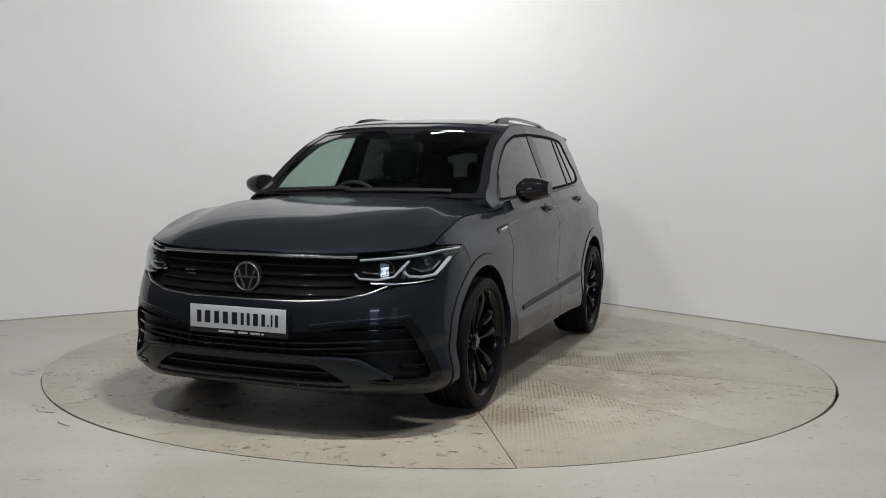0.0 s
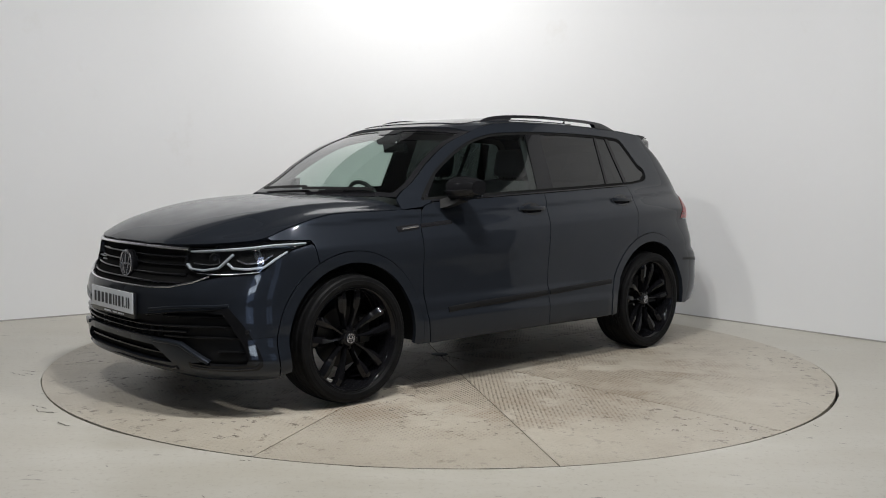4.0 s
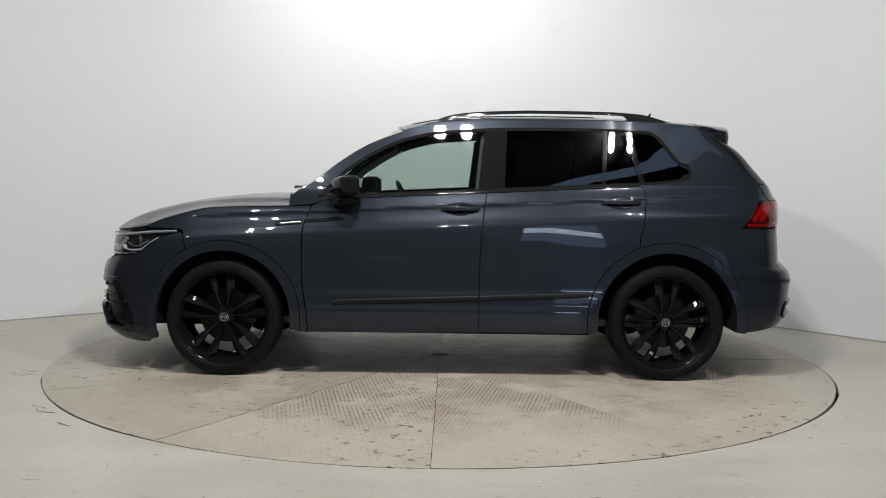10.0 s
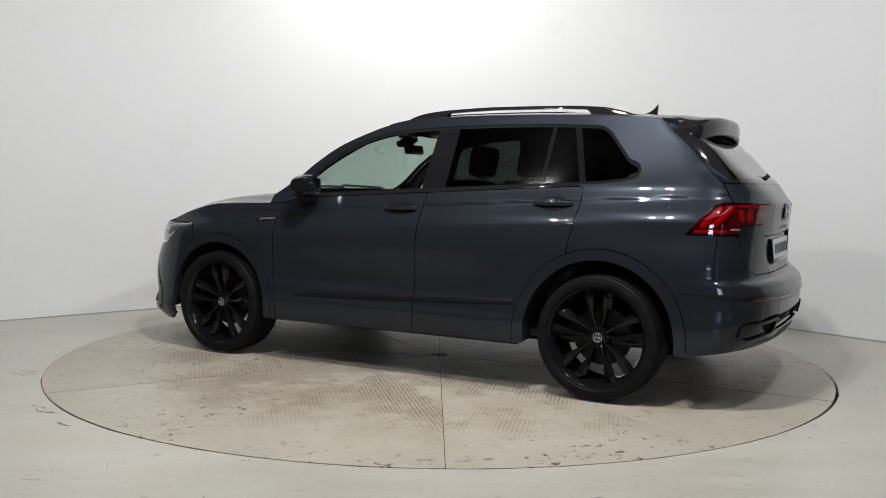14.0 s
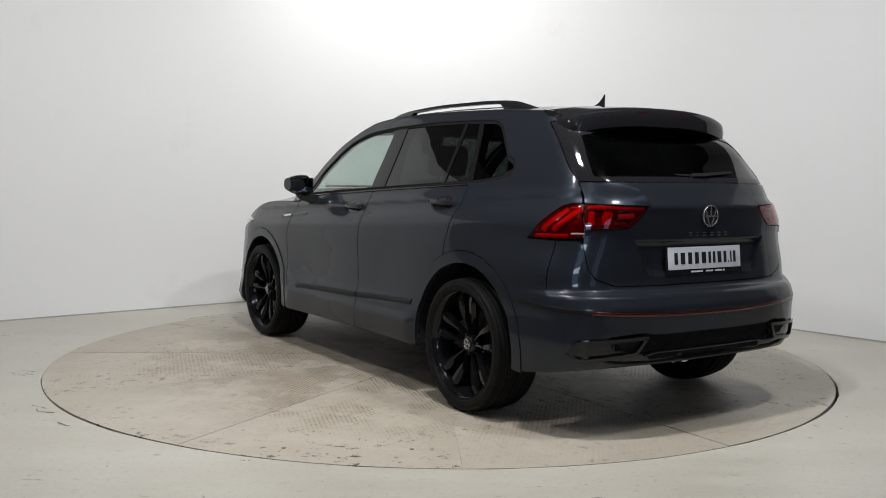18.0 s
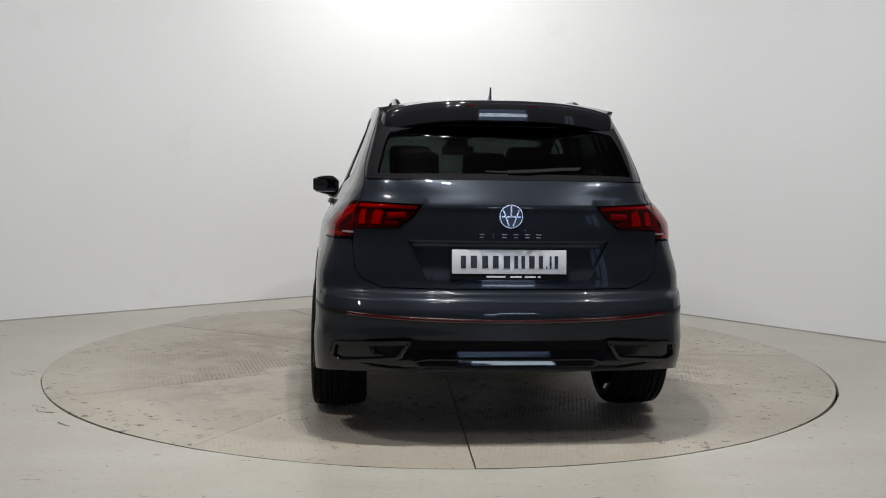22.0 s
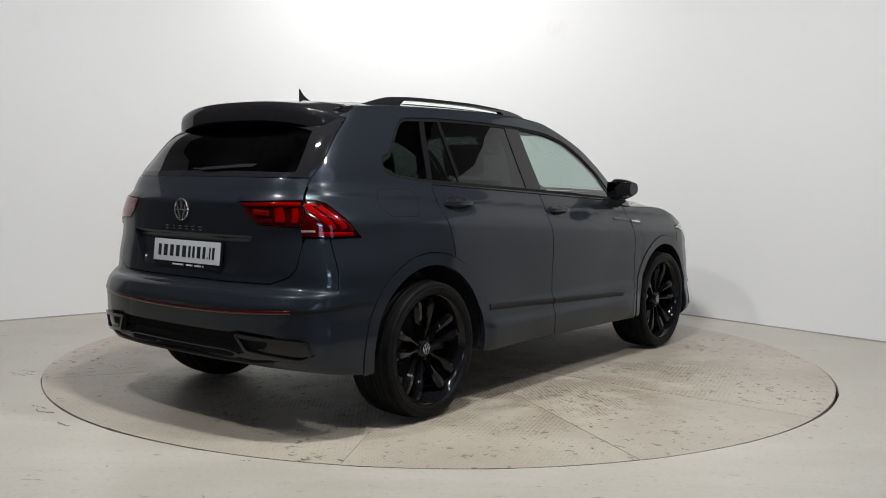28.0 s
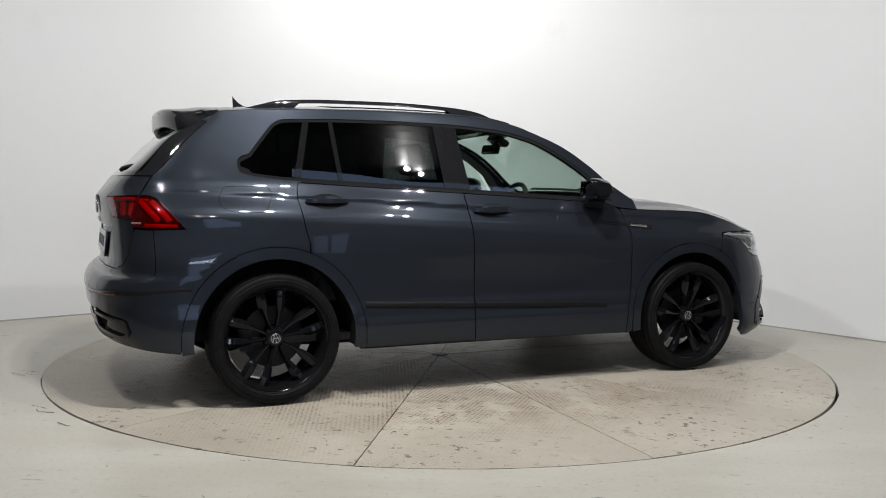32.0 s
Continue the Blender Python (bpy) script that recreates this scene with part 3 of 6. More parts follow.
WHITE_H = 3.3
LEFT_LEN, RIGHT_LEN = 6.60, 6.60
curved_wall("wall_back", WALL_WHITE, back_line(), back_line(-0.15), 0, WHITE_H, "white painted studio wall with a wide rounded corner")
# dark band out of view, added to keep white out of the car's reflections
curved_wall("wall_back_upper", WALL_GREY, back_line(), back_line(-0.15), WHITE_H, WALL_H, "unseen dark band over the wall, added to darken reflections")
REAR_Y = -9.0
(X0, Y0), (X1, Y1) = back_line()[0], back_line()[-1]
X0, X1 = float(X0), float(X1)
PANE_OPENING = (-8.75, -7.35, 2.5)      # from y, to y, height of the opening for the added panes in the right-hand wall
tagged(box("wall_left", (0.15, float(Y0) - REAR_Y, WALL_H), (X0 - 0.075, (float(Y0) + REAR_Y) / 2, WALL_H / 2), WALL_GREY, bevel=0), "plain unseen side wall, dark grey like an unlit room", kind="structure")
side = bmesh.new()
for y0, y1, z0 in ((REAR_Y, PANE_OPENING[0], 0), (PANE_OPENING[1], float(Y1), 0), (PANE_OPENING[0], PANE_OPENING[1], PANE_OPENING[2])):
    bmesh.ops.create_cube(side, size=1, matrix=Matrix.LocRotScale((X1 + 0.075, (y0 + y1) / 2, (z0 + WALL_H) / 2), None, (0.15, y1 - y0, WALL_H - z0)))
tagged(part("wall_right", side, WALL_GREY, smooth_faces=False), "unseen side wall, dark grey like an unlit room, with an opening", kind="structure")
tagged(box("ceiling", (10.2, 14.6, 0.15), (0, -2.2, WALL_H + 0.075), CEILING_DARK, bevel=0), "plain dark painted studio ceiling", kind="structure")


def rear_wall():
    """The wall behind the camera, with a daylight window in it."""
    wx0, wx1, wz0, wz1 = WINDOW
    y, t = REAR_Y - 0.075, 0.15
    bm = bmesh.new()
    for sx, sz, cx, cz in ((wx0 - X0, WALL_H, (X0 + wx0) / 2, WALL_H / 2), (X1 - wx1, WALL_H, (X1 + wx1) / 2, WALL_H / 2),
                           (wx1 - wx0, wz0, (wx0 + wx1) / 2, wz0 / 2), (wx1 - wx0, WALL_H - wz1, (wx0 + wx1) / 2, (wz1 + WALL_H) / 2)):
        bmesh.ops.create_cube(bm, size=1, matrix=Matrix.LocRotScale((cx, y, cz), None, (sx, t, sz)))
    tagged(part("wall_rear", bm, WALL_GREY, smooth_faces=False), "unseen wall behind the camera, dark grey like an unlit room", kind="structure")
    win = new("window_1")
    tagged(win, "tall bright daylight window with slatted blind", kind="structure")
    win.location = ((wx0 + wx1) / 2, y, (wz0 + wz1) / 2)
    w, h = wx1 - wx0, wz1 - wz0
    for sx, sz, x, z in ((0.06, h, -w / 2 + 0.03, 0), (0.06, h, w / 2 - 0.03, 0), (w - 0.12, 0.06, 0, h / 2 - 0.03), (w - 0.12, 0.06, 0, -h / 2 + 0.03)):
        box("window_frame", (sx, 0.08, sz), (x, 0, z), MATT_BLACK, win)
    z0, edges = -h / 2 + 0.06, (0.0, 1.25, 2.0, h - 0.12)
    for k, mat in enumerate((DIM_PANE, DAY_PANE, DIM_PANE)):
        lo, hi = z0 + edges[k] + (0.03 if k else 0), z0 + edges[k + 1] - (0.03 if k < 2 else 0)
        box("pane", (w - 0.12, 0.02, hi - lo), (0, -0.02, (lo + hi) / 2), mat, win, bevel=0)
        if k:
            box("window_frame", (w - 0.12, 0.08, 0.06), (0, 0, z0 + edges[k]), MATT_BLACK, win)
    n = int(h / 0.16)
    for k in range(1, n):
        box("slat", (w - 0.12, 0.03, 0.018), (0, 0.02, -h / 2 + k * h / n), WALL_WHITE, win, bevel=0)


WINDOW = (1.30, 2.60, 0.20, 3.05)
DIM_PANE = glow_material("shaded_daylight_pane", (0.42, 0.60, 1.0), 1.7)
DAY_PANE = glow_material("daylight_pane", (0.70, 0.83, 1.0), 12.0)
ADDED_GLOW = glow_material("added_blue_glow", (0.42, 0.60, 1.0), 0.8)
rear_wall()


def reflection_panes():
    """Two tall glowing panes added out of view for the car's blue reflections."""
    y0, y1, h = PANE_OPENING
    w, x = y1 - y0, X1 + 0.06
    door = new("blue_panes")
    tagged(door, "tall framed blue glowing panes added out of view for reflections", kind="structure")
    door.location = (x, (y0 + y1) / 2, 0)
    for sy, sz, y, z in ((0.08, h, -w / 2 + 0.04, h / 2), (0.08, h, w / 2 - 0.04, h / 2), (0.08, h - 0.2, 0, h / 2), (w - 0.16, 0.10, 0, h - 0.05), (w - 0.16, 0.10, 0, 0.05)):
        box("pane_frame", (0.08, sy, sz), (0, y, z), MATT_BLACK, door)
    for s in (-1, 1):
        box("pane", (0.02, w / 2 - 0.12, h - 0.2), (0.02, s * (w / 4 - 0.02), h / 2), ADDED_GLOW, door, bevel=0)


reflection_panes()


FLOOR_EDGE = 3.7


def floor():
    """One sheet of painted concrete with a round opening for the turntable."""
    n, verts, faces = 144, [], []
    for k in range(n):
        a = 2 * math.pi * k / n
        c, s = math.cos(a), math.sin(a)
        deg = k * 360 / n
        hole = TABLE_R + 0.0030 + 0.011 * math.exp(-((deg - 227) / 13) ** 2) + 0.013 * math.exp(-((deg - 332) / 19) ** 2) + 0.004 * max(0.0, math.sin(deg * 0.21) * math.sin(deg * 0.83))
        f = 1 / max(abs(c) / 5.2, (s / 4.9 if s > 0 else -s / FLOOR_EDGE))
        verts += [(hole * c, hole * s, 0), (f * c, f * s, 0), (hole * c, hole * s, -0.15)]
    for k in range(n):
        a, b = 3 * k, 3 * ((k + 1) % n)
        faces += [(a, a + 1, b + 1, b), (a + 2, a, b, b + 2)]
    ob = raw_part("floor", verts, faces, FLOOR, smooth_faces=False)
    tagged(ob, "scuffed off-white painted concrete floor round the turntable", kind="structure")
    # dark slab out of view, added to cut light bounced under the car
    slab = box("floor_front", (10.4, 9.3 - FLOOR_EDGE, 0.1), (0, -(9.3 + FLOOR_EDGE) / 2, -0.05), DARK_FLOOR, bevel=0)
    tagged(slab, "unseen dark floor towards the camera, added to cut bounced light", kind="structure")
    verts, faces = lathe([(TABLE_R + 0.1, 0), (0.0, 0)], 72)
    # pit floor coloured near-black, so the gap round the table looks deeply shaded
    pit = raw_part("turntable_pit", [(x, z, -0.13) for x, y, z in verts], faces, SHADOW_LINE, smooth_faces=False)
    tagged(pit, "pit floor under the turntable with shade put into its near-black colour", kind="structure")


floor()


def floor_chips():
    """Dark chips and short cracks in the floor paint near the turntable's edge."""
    rng = random.Random(5)
    marks = [(-2.46, -0.71, 0.08, 28), (-2.51, -0.70, 0.09, 161), (-2.57, -0.77, 0.07, -25), (-2.50, -0.82, 0.07, -38), (-2.46, -0.79, 0.09, 152),
             (-2.10, -1.55, 0.06, -35), (-2.04, -1.59, 0.07, -36), (-2.05, -1.64, 0.07, -59), (-1.98, -1.68, 0.11, -9), (-1.83, -1.88, 0.08, -46), (-1.79, -1.91, 0.09, -18)]
    marks += [(-1.63, -2.66, 0.03, 47), (-0.83, -2.43, 0.03, -19), (-0.80, -2.43, 0.03, -24), (-1.37, -2.53, 0.02, -50), (-0.88, -2.88, 0.03, -62),
              (2.21, 1.13, 0.03, -69), (1.88, -1.75, 0.05, -83), (1.67, -1.92, 0.02, -52), (3.10, 0.19, 0.02, 4), (2.50, 0.32, 0.02, 4), (0.59, -2.69, 0.02, -39)]
    for a in range(133, 148, 3):            # an open joint beside the table's far edge
        marks.append((2.567 * math.cos(radians(a)), 2.567 * math.sin(radians(a)), 0.16, a - 90))
    for k in range(14):
        a = rng.uniform(math.pi, 2 * math.pi)
        r = rng.uniform(2.56, 3.3)
        marks.append((r * math.cos(a), r * math.sin(a), rng.uniform(0.006, 0.018), rng.uniform(-40, 40)))
    verts, faces = [], []
    for x, y, length, turn in marks:
        n, t = 7, radians(turn)
        up, lo = [], []
        for k in range(n):
            u = (k / (n - 1) - 0.5) * length
            w = (0.004 + 0.10 * length) * math.sin(math.pi * (k + 0.4) / n) * rng.uniform(0.25, 1.0)
            j = rng.uniform(-0.10, 0.10) * length
            for side, row in ((1, up), (-1, lo)):
                v = j + side * w * 0.5
                row.append((x + u * math.cos(t) - v * math.sin(t), y + u * math.sin(t) + v * math.cos(t), 0.0012))
        b = len(verts)
        verts += up + lo
        faces += [(b + k, b + n + k, b + n + k + 1, b + k + 1) for k in range(n - 1)]
    ob = raw_part("floor_chips", verts, faces, CHIP, smooth_faces=False)
    tagged(ob, "dark chips and cracks in the pale floor paint", "floor damage", kind="stuff")


CHIP = simple("bare_dark_concrete", (0.10, 0.088, 0.075), 0.8)
floor_chips()
# thin strip, greyer than the wall, along the wall's foot
curved_wall("trim", simple("grey_wall_joint", (0.38, 0.365, 0.34), 0.8), back_line(0.006), back_line(0.001), 0, 0.011, "thin grey strip along the foot of the wall")


def turntable():
    root = new("turntable")
    tagged(root, "round car turntable of twelve worn painted tread-plate sectors", "turntable")
    r0, n = 0.06, 14
    seams = (-0.9, 28.8, 59.1, 89.3, 119.2, 149.3, 179.0, 208.7, 238.5, 268.6, 298.7, 328.9, 359.1)
    gaps = (0.0012, 0.0028, 0.0034, 0.0013, 0.0016, 0.0006, 0.0035, 0.0010, 0.0030, 0.0012, 0.0010, 0.0012, 0.0012)
    for k in range(12):
        half = radians(seams[k + 1] - seams[k]) / 2
        verts = []
        for rr in (r0, 0.7, 1.5, 2.1, TABLE_R):
            g0, g1 = math.asin(gaps[k] / rr), math.asin(gaps[k + 1] / rr)
            verts += [(rr * math.cos(a), rr * math.sin(a), 0.0) for a in np.linspace(-half + g0, half - g1, n)]
        faces = [(i * n + j, (i + 1) * n + j, (i + 1) * n + j + 1, i * n + j + 1) for i in range(4) for j in range(n - 1)]
        border = list(range(n)) + [i * n + n - 1 for i in range(1, 5)] + [4 * n + j for j in range(n - 2, -1, -1)] + [i * n for i in range(3, 0, -1)]
        base, m = len(verts), len(border)
        verts += [(verts[b][0], verts[b][1], -0.02) for b in border]
        faces += [(border[j], border[(j + 1) % m], base + (j + 1) % m, base + j) for j in range(m)]
        ob = raw_part("sector", verts, faces, TREAD, root, smooth_faces=False)
        ob.rotation_euler.z, ob.location.z = radians(seams[k] + seams[k + 1]) / 2, 0.003 - 0.0008 * (k % 3)
    v, f = lathe([(0.058, 0.004), (0.05, 0.006), (0.0, 0.006)], 32)
    raw_part("centre_cap", [(x, z, y) for x, y, z in v], f, STEEL, root)
    # deck in near-black, which paints the shade into the gaps between sectors
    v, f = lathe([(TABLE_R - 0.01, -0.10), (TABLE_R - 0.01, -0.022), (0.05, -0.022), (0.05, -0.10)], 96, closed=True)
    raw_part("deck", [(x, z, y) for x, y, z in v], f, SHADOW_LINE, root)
    return root


TABLE = turntable()


# ---- the car ----
CAR = new("car")
tagged(CAR, "dark grey compact SUV with black alloy wheels on the turntable", "car")


def belt(x):
    return 1.119 - 0.053 * x


def zline(q):
    """Height of the black and red line round the rear bumper."""
    return 0.578 + 0.048 * min(1.0, abs(q) / 1.05) ** 2


G = 0.0022                       # half of a shut line
A_OUT, A_IN = 0.486, 0.424       # arch moulding, outer and inner radius
A_OUT_F, A_IN_F = 0.468, 0.408


def side_loop(*xz):
    return [(at_x(x, z), z) for x, z in xz]


# inner shell: unseen near-black sheet that puts shade behind the shut lines
def inner_shell():
    sq = np.linspace(-LEN, LEN, 321)
    zs = np.linspace(0.27, 0.99, 19)
    S, Z = np.meshgrid(sq, zs)
    top = np.array([1.04 if LEN_F + XS_F - 0.8 < abs(v) else 0.84 for v in sq])
    low = np.array([0.27 if abs(v) < LEN_F + LEN_S else 0.44 for v in sq])
    Z = low[None, :] + (Z - 0.27) / 0.72 * (top - low)[None, :]
    P = body(S, Z)
    c = P.copy()
    c[..., 0] = np.clip(c[..., 0], -1.5, 1.5)
    c[..., 1] = 0
    d = c - P
    d[..., 2] = 0
    P = P + d / np.maximum(np.linalg.norm(d, axis=-1), 1e-6)[..., None] * 0.035
    n = len(sq)
    faces = []
    for i in range(len(zs) - 1):
        for k in range(n - 1):
            m = (P[i, k] + P[i + 1, k + 1]) / 2
            if min(math.hypot(m[0] - AXLE, m[2] - HUB_Z), math.hypot(m[0] + AXLE, m[2] - HUB_Z)) > 0.45:
                faces.append((i * n + k, i * n + k + 1, (i + 1) * n + k + 1, (i + 1) * n + k))
    return raw_part("inner_shell", P.reshape(-1, 3), faces, SHADOW_LINE, CAR)


inner_shell()
# undertray: its near-black colour stands in for the shade under the car
verts = [(x, y, z) for z in (0.25, 0.31) for x, y in ((2.0, 0.5), (2.0, -0.5), (0.9, -0.55), (-0.9, -0.55), (-1.55, -0.5), (-1.55, 0.5), (-0.9, 0.55), (0.9, 0.55))]
raw_part("undertray", verts, [tuple(range(8)), tuple(range(15, 7, -1))] + [(k, (k + 1) % 8, 8 + (k + 1) % 8, 8 + k) for k in range(8)], SHADOW_LINE, CAR, smooth_faces=False)


def wheel_house(hub, sign):
    v, f = lathe([(0.435, 0.50), (0.435, 0.875)], 48)
    keep = [q for q in f if all(v[i][2] > -0.07 for i in q)]
    n0 = len(v)
    v = v + [(0.435 * math.cos(2 * math.pi * k / 48), 0.50, 0.435 * math.sin(2 * math.pi * k / 48)) for k in range(48)]
    low = [k for k in range(48) if v[n0 + k][2] > -0.07]
    ring_order = sorted(low, key=lambda k: (k + 12) % 48)
    keep.append(tuple(n0 + k for k in ring_order))
    used = sorted({i for q in keep for i in q})
    slot = {i: n for n, i in enumerate(used)}
    raw_part("wheel_arch_liner", [(v[i][0] + hub, sign * v[i][1], v[i][2] + HUB_Z) for i in used], [tuple(slot[i] for i in q) for q in keep], LINER, CAR)


for hub in (AXLE, -AXLE):
    for sign in (1, -1):
        wheel_house(hub, sign)

# arch mouldings
for hub, a0, a1, r_out, r_in in ((AXLE, -9.0, 197.0, A_OUT_F, A_IN_F), (-AXLE, -7.0, 188.0, A_OUT, A_IN)):
    loop = circle_bit(hub, r_out - G, a0, a1, 40) + circle_bit(hub, r_in, a1, a0, 40)
    both("arch_moulding", loop, body, PAINT, CAR, off=0.005, step=0.03, rim=0.03, label="dark grey wheel arch moulding")
both("arch_backing", circle_bit(-AXLE, A_OUT + 0.030, -6, 70, 16) + circle_bit(-AXLE, A_OUT - 0.020, 70, -6, 16), body, SHADOW_LINE, CAR, off=-0.028, step=0.04, rim=0)

# doors
rear_cut = side_loop((-1.203, 1.15), (-1.208, 1.09), (-1.183, 0.93), (-1.163, 0.86))
fd = side_loop((0.820, 0.275), (0.832, 0.40), (0.862, 0.56), (0.862, 0.90), (0.815, 1.035)) + side_loop(*[(x, belt(x) - 0.014) for x in (0.72, 0.4, 0.1, -0.240)]) + side_loop((-0.222, 1.0), (-0.203, 0.80), (-0.199, 0.55), (-0.199, 0.285))
both("front_door", rounded(fd, [0.01, 0.05, 0.08, 0.05, 0.04, 0, 0, 0, 0.01, 0.04, 0.1, 0.1, 0.01]), body, PAINT, CAR, step=0.017, label="dark grey front door")
rd = rounded(side_loop((-0.2055, 0.285), (-0.2055, 0.55), (-0.2095, 0.80), (-0.2285, 1.0)) + side_loop(*[(x, belt(x) - 0.014) for x in (-0.2465, -0.6, -1.0, -1.195)]) + rear_cut, [0.01, 0.1, 0.1, 0.04, 0.01, 0, 0, 0.01, 0.01, 0.02, 0.04, 0])
arch_pts = circle_bit(-AXLE, A_OUT + G, 112, 186, 20)
rd = rd + arch_pts + side_loop((-0.88, 0.285))
both("rear_door", rd, body, PAINT, CAR, step=0.017, label="dark grey rear door")

# front wings
wing = side_loop((0.827, 0.27), (0.839, 0.40), (0.868, 0.56), (0.868, 0.90), (0.821, 1.030)) + [(at_x(x, float(hood_line(x)) - 0.004), float(hood_line(x)) - 0.004) for x in (0.87, 1.0, 1.15, 1.3, 1.42, 1.55, 1.62, 1.70, 1.76, 1.815)]
wing += side_loop((1.80, 0.887), (1.70, 0.886), (1.594, 0.882), (1.580, 0.858), (1.568, 0.79)) + circle_bit(AXLE, A_OUT_F + G, 118, -8, 30)
both("front_wing", wing, body, PAINT, CAR, step=0.017, label="dark grey front wing")

# body side: quarter panel, roof frame and windscreen pillar in one pressing, with the window opening cut out
dlo = [(0.795, belt(0.795)), (0.64, 1.245), (0.47, 1.358), (0.30, 1.443), (0.09, 1.495), (-0.25, 1.520), (-0.65, 1.528), (-1.0, 1.526), (-1.290, 1.513), (-1.513, 1.274), (-1.478, 1.205), (-1.28, belt(-1.28) - 0.002), (-0.3, belt(-0.3))]
DLO_R = [0.01, 0.05, 0.08, 0.08, 0.08, 0.08, 0.08, 0.08, 0.06, 0.03, 0.03, 0.04, 0]
frame_loop = side_loop((0.955, 1.030), (0.815, 1.041)) + side_loop(*[(x, belt(x) - 0.0095) for x in (0.72, 0.3, -0.2, -0.7, -1.195)]) + side_loop((-1.208, 1.15), (-1.213, 1.09), (-1.188, 0.93), (-1.168, 0.86))
frame_loop += circle_bit(-AXLE, A_OUT + G, 111, 24, 20)
frame_loop += side_loop((-1.795, 0.572), (-1.90, 0.60)) + side_loop((-1.945, 0.70), (-1.945, 0.924), (-1.790, 0.926), (-1.854, 1.006), (-1.920, 1.085), (-1.958, 1.099))
PILLAR_EDGE = ((-1.998, 1.098), (-1.966, 1.15), (-1.934, 1.20), (-1.885, 1.245), (-1.808, 1.331), (-1.735, 1.41), (-1.665, 1.475), (-1.648, 1.492))     # where the tailgate meets the rear pillar
frame_loop += side_loop(*[(x + 0.003, z) for x, z in PILLAR_EDGE])
frame_loop += side_loop(*[(x, float(roof_line(x))) for x in (-1.70, -1.5, -1.2, -0.9, -0.6, -0.2, 0.04, 0.18, 0.28, 0.39, 0.48, 0.56, 0.68, 0.80, 0.88, 0.955)])
both("body_side", frame_loop, body, PAINT, CAR, holes=[rounded(side_loop(*dlo), DLO_R)], step=0.018, label="dark grey rear wing and window frame")

# window surround and panes
surround = rounded(side_loop(*dlo), DLO_R)


def inset(loop, d):
    """The loop moved inwards by d."""
    pts = np.array(dense(loop, 0.03))
    area = np.sum(pts[:, 0] * np.roll(pts[:, 1], -1) - np.roll(pts[:, 0], -1) * pts[:, 1])
    t = np.roll(pts, -1, 0) - np.roll(pts, 1, 0)
    t /= np.maximum(np.hypot(t[:, 0], t[:, 1]), 1e-9)[:, None]
    nrm = np.stack([-t[:, 1], t[:, 0]], 1) * (1 if area > 0 else -1)
    return [tuple(p) for p in pts + nrm * d]


both("window_seal", surround, body, SHADOW_LINE, CAR, holes=[inset(surround, 0.017)], off=-0.004, rim=0.012, step=0.03, label="gloss black window surround")


def clip_x(loop, x0, x1):
    """The part of a side loop between two slanted lines x = a + b * (z - 1.3)."""
    def cut(pts, line, keep_front):
        a, b = line
        def f(p):
            x = XS_F + LEN_F - p[0]
            v = x - (a + b * (p[1] - 1.3))
            return v if keep_front else -v
        out = []
        for i, p in enumerate(pts):
            q = pts[(i + 1) % len(pts)]
            fp, fq = f(p), f(q)
            if fp >= 0:
                out.append(p)
            if (fp >= 0) != (fq >= 0):
                t = fp / (fp - fq)
                out.append((p[0] + (q[0] - p[0]) * t, p[1] + (q[1] - p[1]) * t))
        return out
    if x0 is not None:
        loop = cut(loop, x0, True)
    if x1 is not None:
        loop = cut(loop, x1, False)
    return loop


glass_loop = inset(surround, 0.015)
B0, B1 = (-0.209, -0.11), (-0.360, -0.057)
C0, C1 = (-0.955, -0.075), (-0.980, -0.075)
D0, D1 = (-1.153, 0.243), (-1.189, 0.243)
F0, F1 = (0.57, -0.8), (0.55, -0.8)
both("front_door_glass", clip_x(glass_loop, B0, F1), body, GLASS_FRONT, CAR, off=-0.008, rim=0, step=0.06, label="green-tinted front side window")
both("mirror_corner", clip_x(glass_loop, F0, None), body, GLOSS_BLACK, CAR, off=-0.005, rim=0.01, step=0.05)
both("centre_pillar_trim", clip_x(glass_loop, B1, B0), body, PILLAR_BLACK, CAR, off=-0.004, rim=0.01, step=0.05, label="gloss black centre pillar trim")
both("rear_door_glass", clip_x(glass_loop, C0, B1), body, GLASS_REAR, CAR, off=-0.008, rim=0, step=0.06, label="dark privacy rear side window")
both("window_divider", clip_x(glass_loop, C1, C0), body, PILLAR_BLACK, CAR, off=-0.003, rim=0.012, step=0.04)
both("rear_door_quarter_light", clip_x(glass_loop, D0, C1), body, GLASS_REAR, CAR, off=-0.008, rim=0, step=0.06)
both("rear_pillar_trim", clip_x(glass_loop, D1, D0), body, PILLAR_BLACK, CAR, off=-0.003, rim=0.012, step=0.04)
both("rear_quarter_glass", clip_x(glass_loop, None, D1), body, GLASS_REAR, CAR, off=-0.008, rim=0, step=0.06, label="dark privacy rear quarter window")

# bonnet, roof, windscreen
hx = np.linspace(0.925, HOOD_TIP - 0.002, 60)
edge = [(float(x), float(np.interp(x, HOOD_EDGE_X, HOOD_EDGE_Y)) - 0.002) for x in hx]
ylast = edge[0][1]
hood = edge + [(x, -y) for x, y in edge[::-1]]
hood = hood + [(0.925 + 0.112 * (1 - abs(y / ylast) ** 2.2), y) for y in np.linspace(-ylast, ylast, 25)[1:-1]]
panel("bonnet", hood, hood_skin, PAINT, CAR, step=0.02, rim=0.02, label="dark grey bonnet with two soft creases")
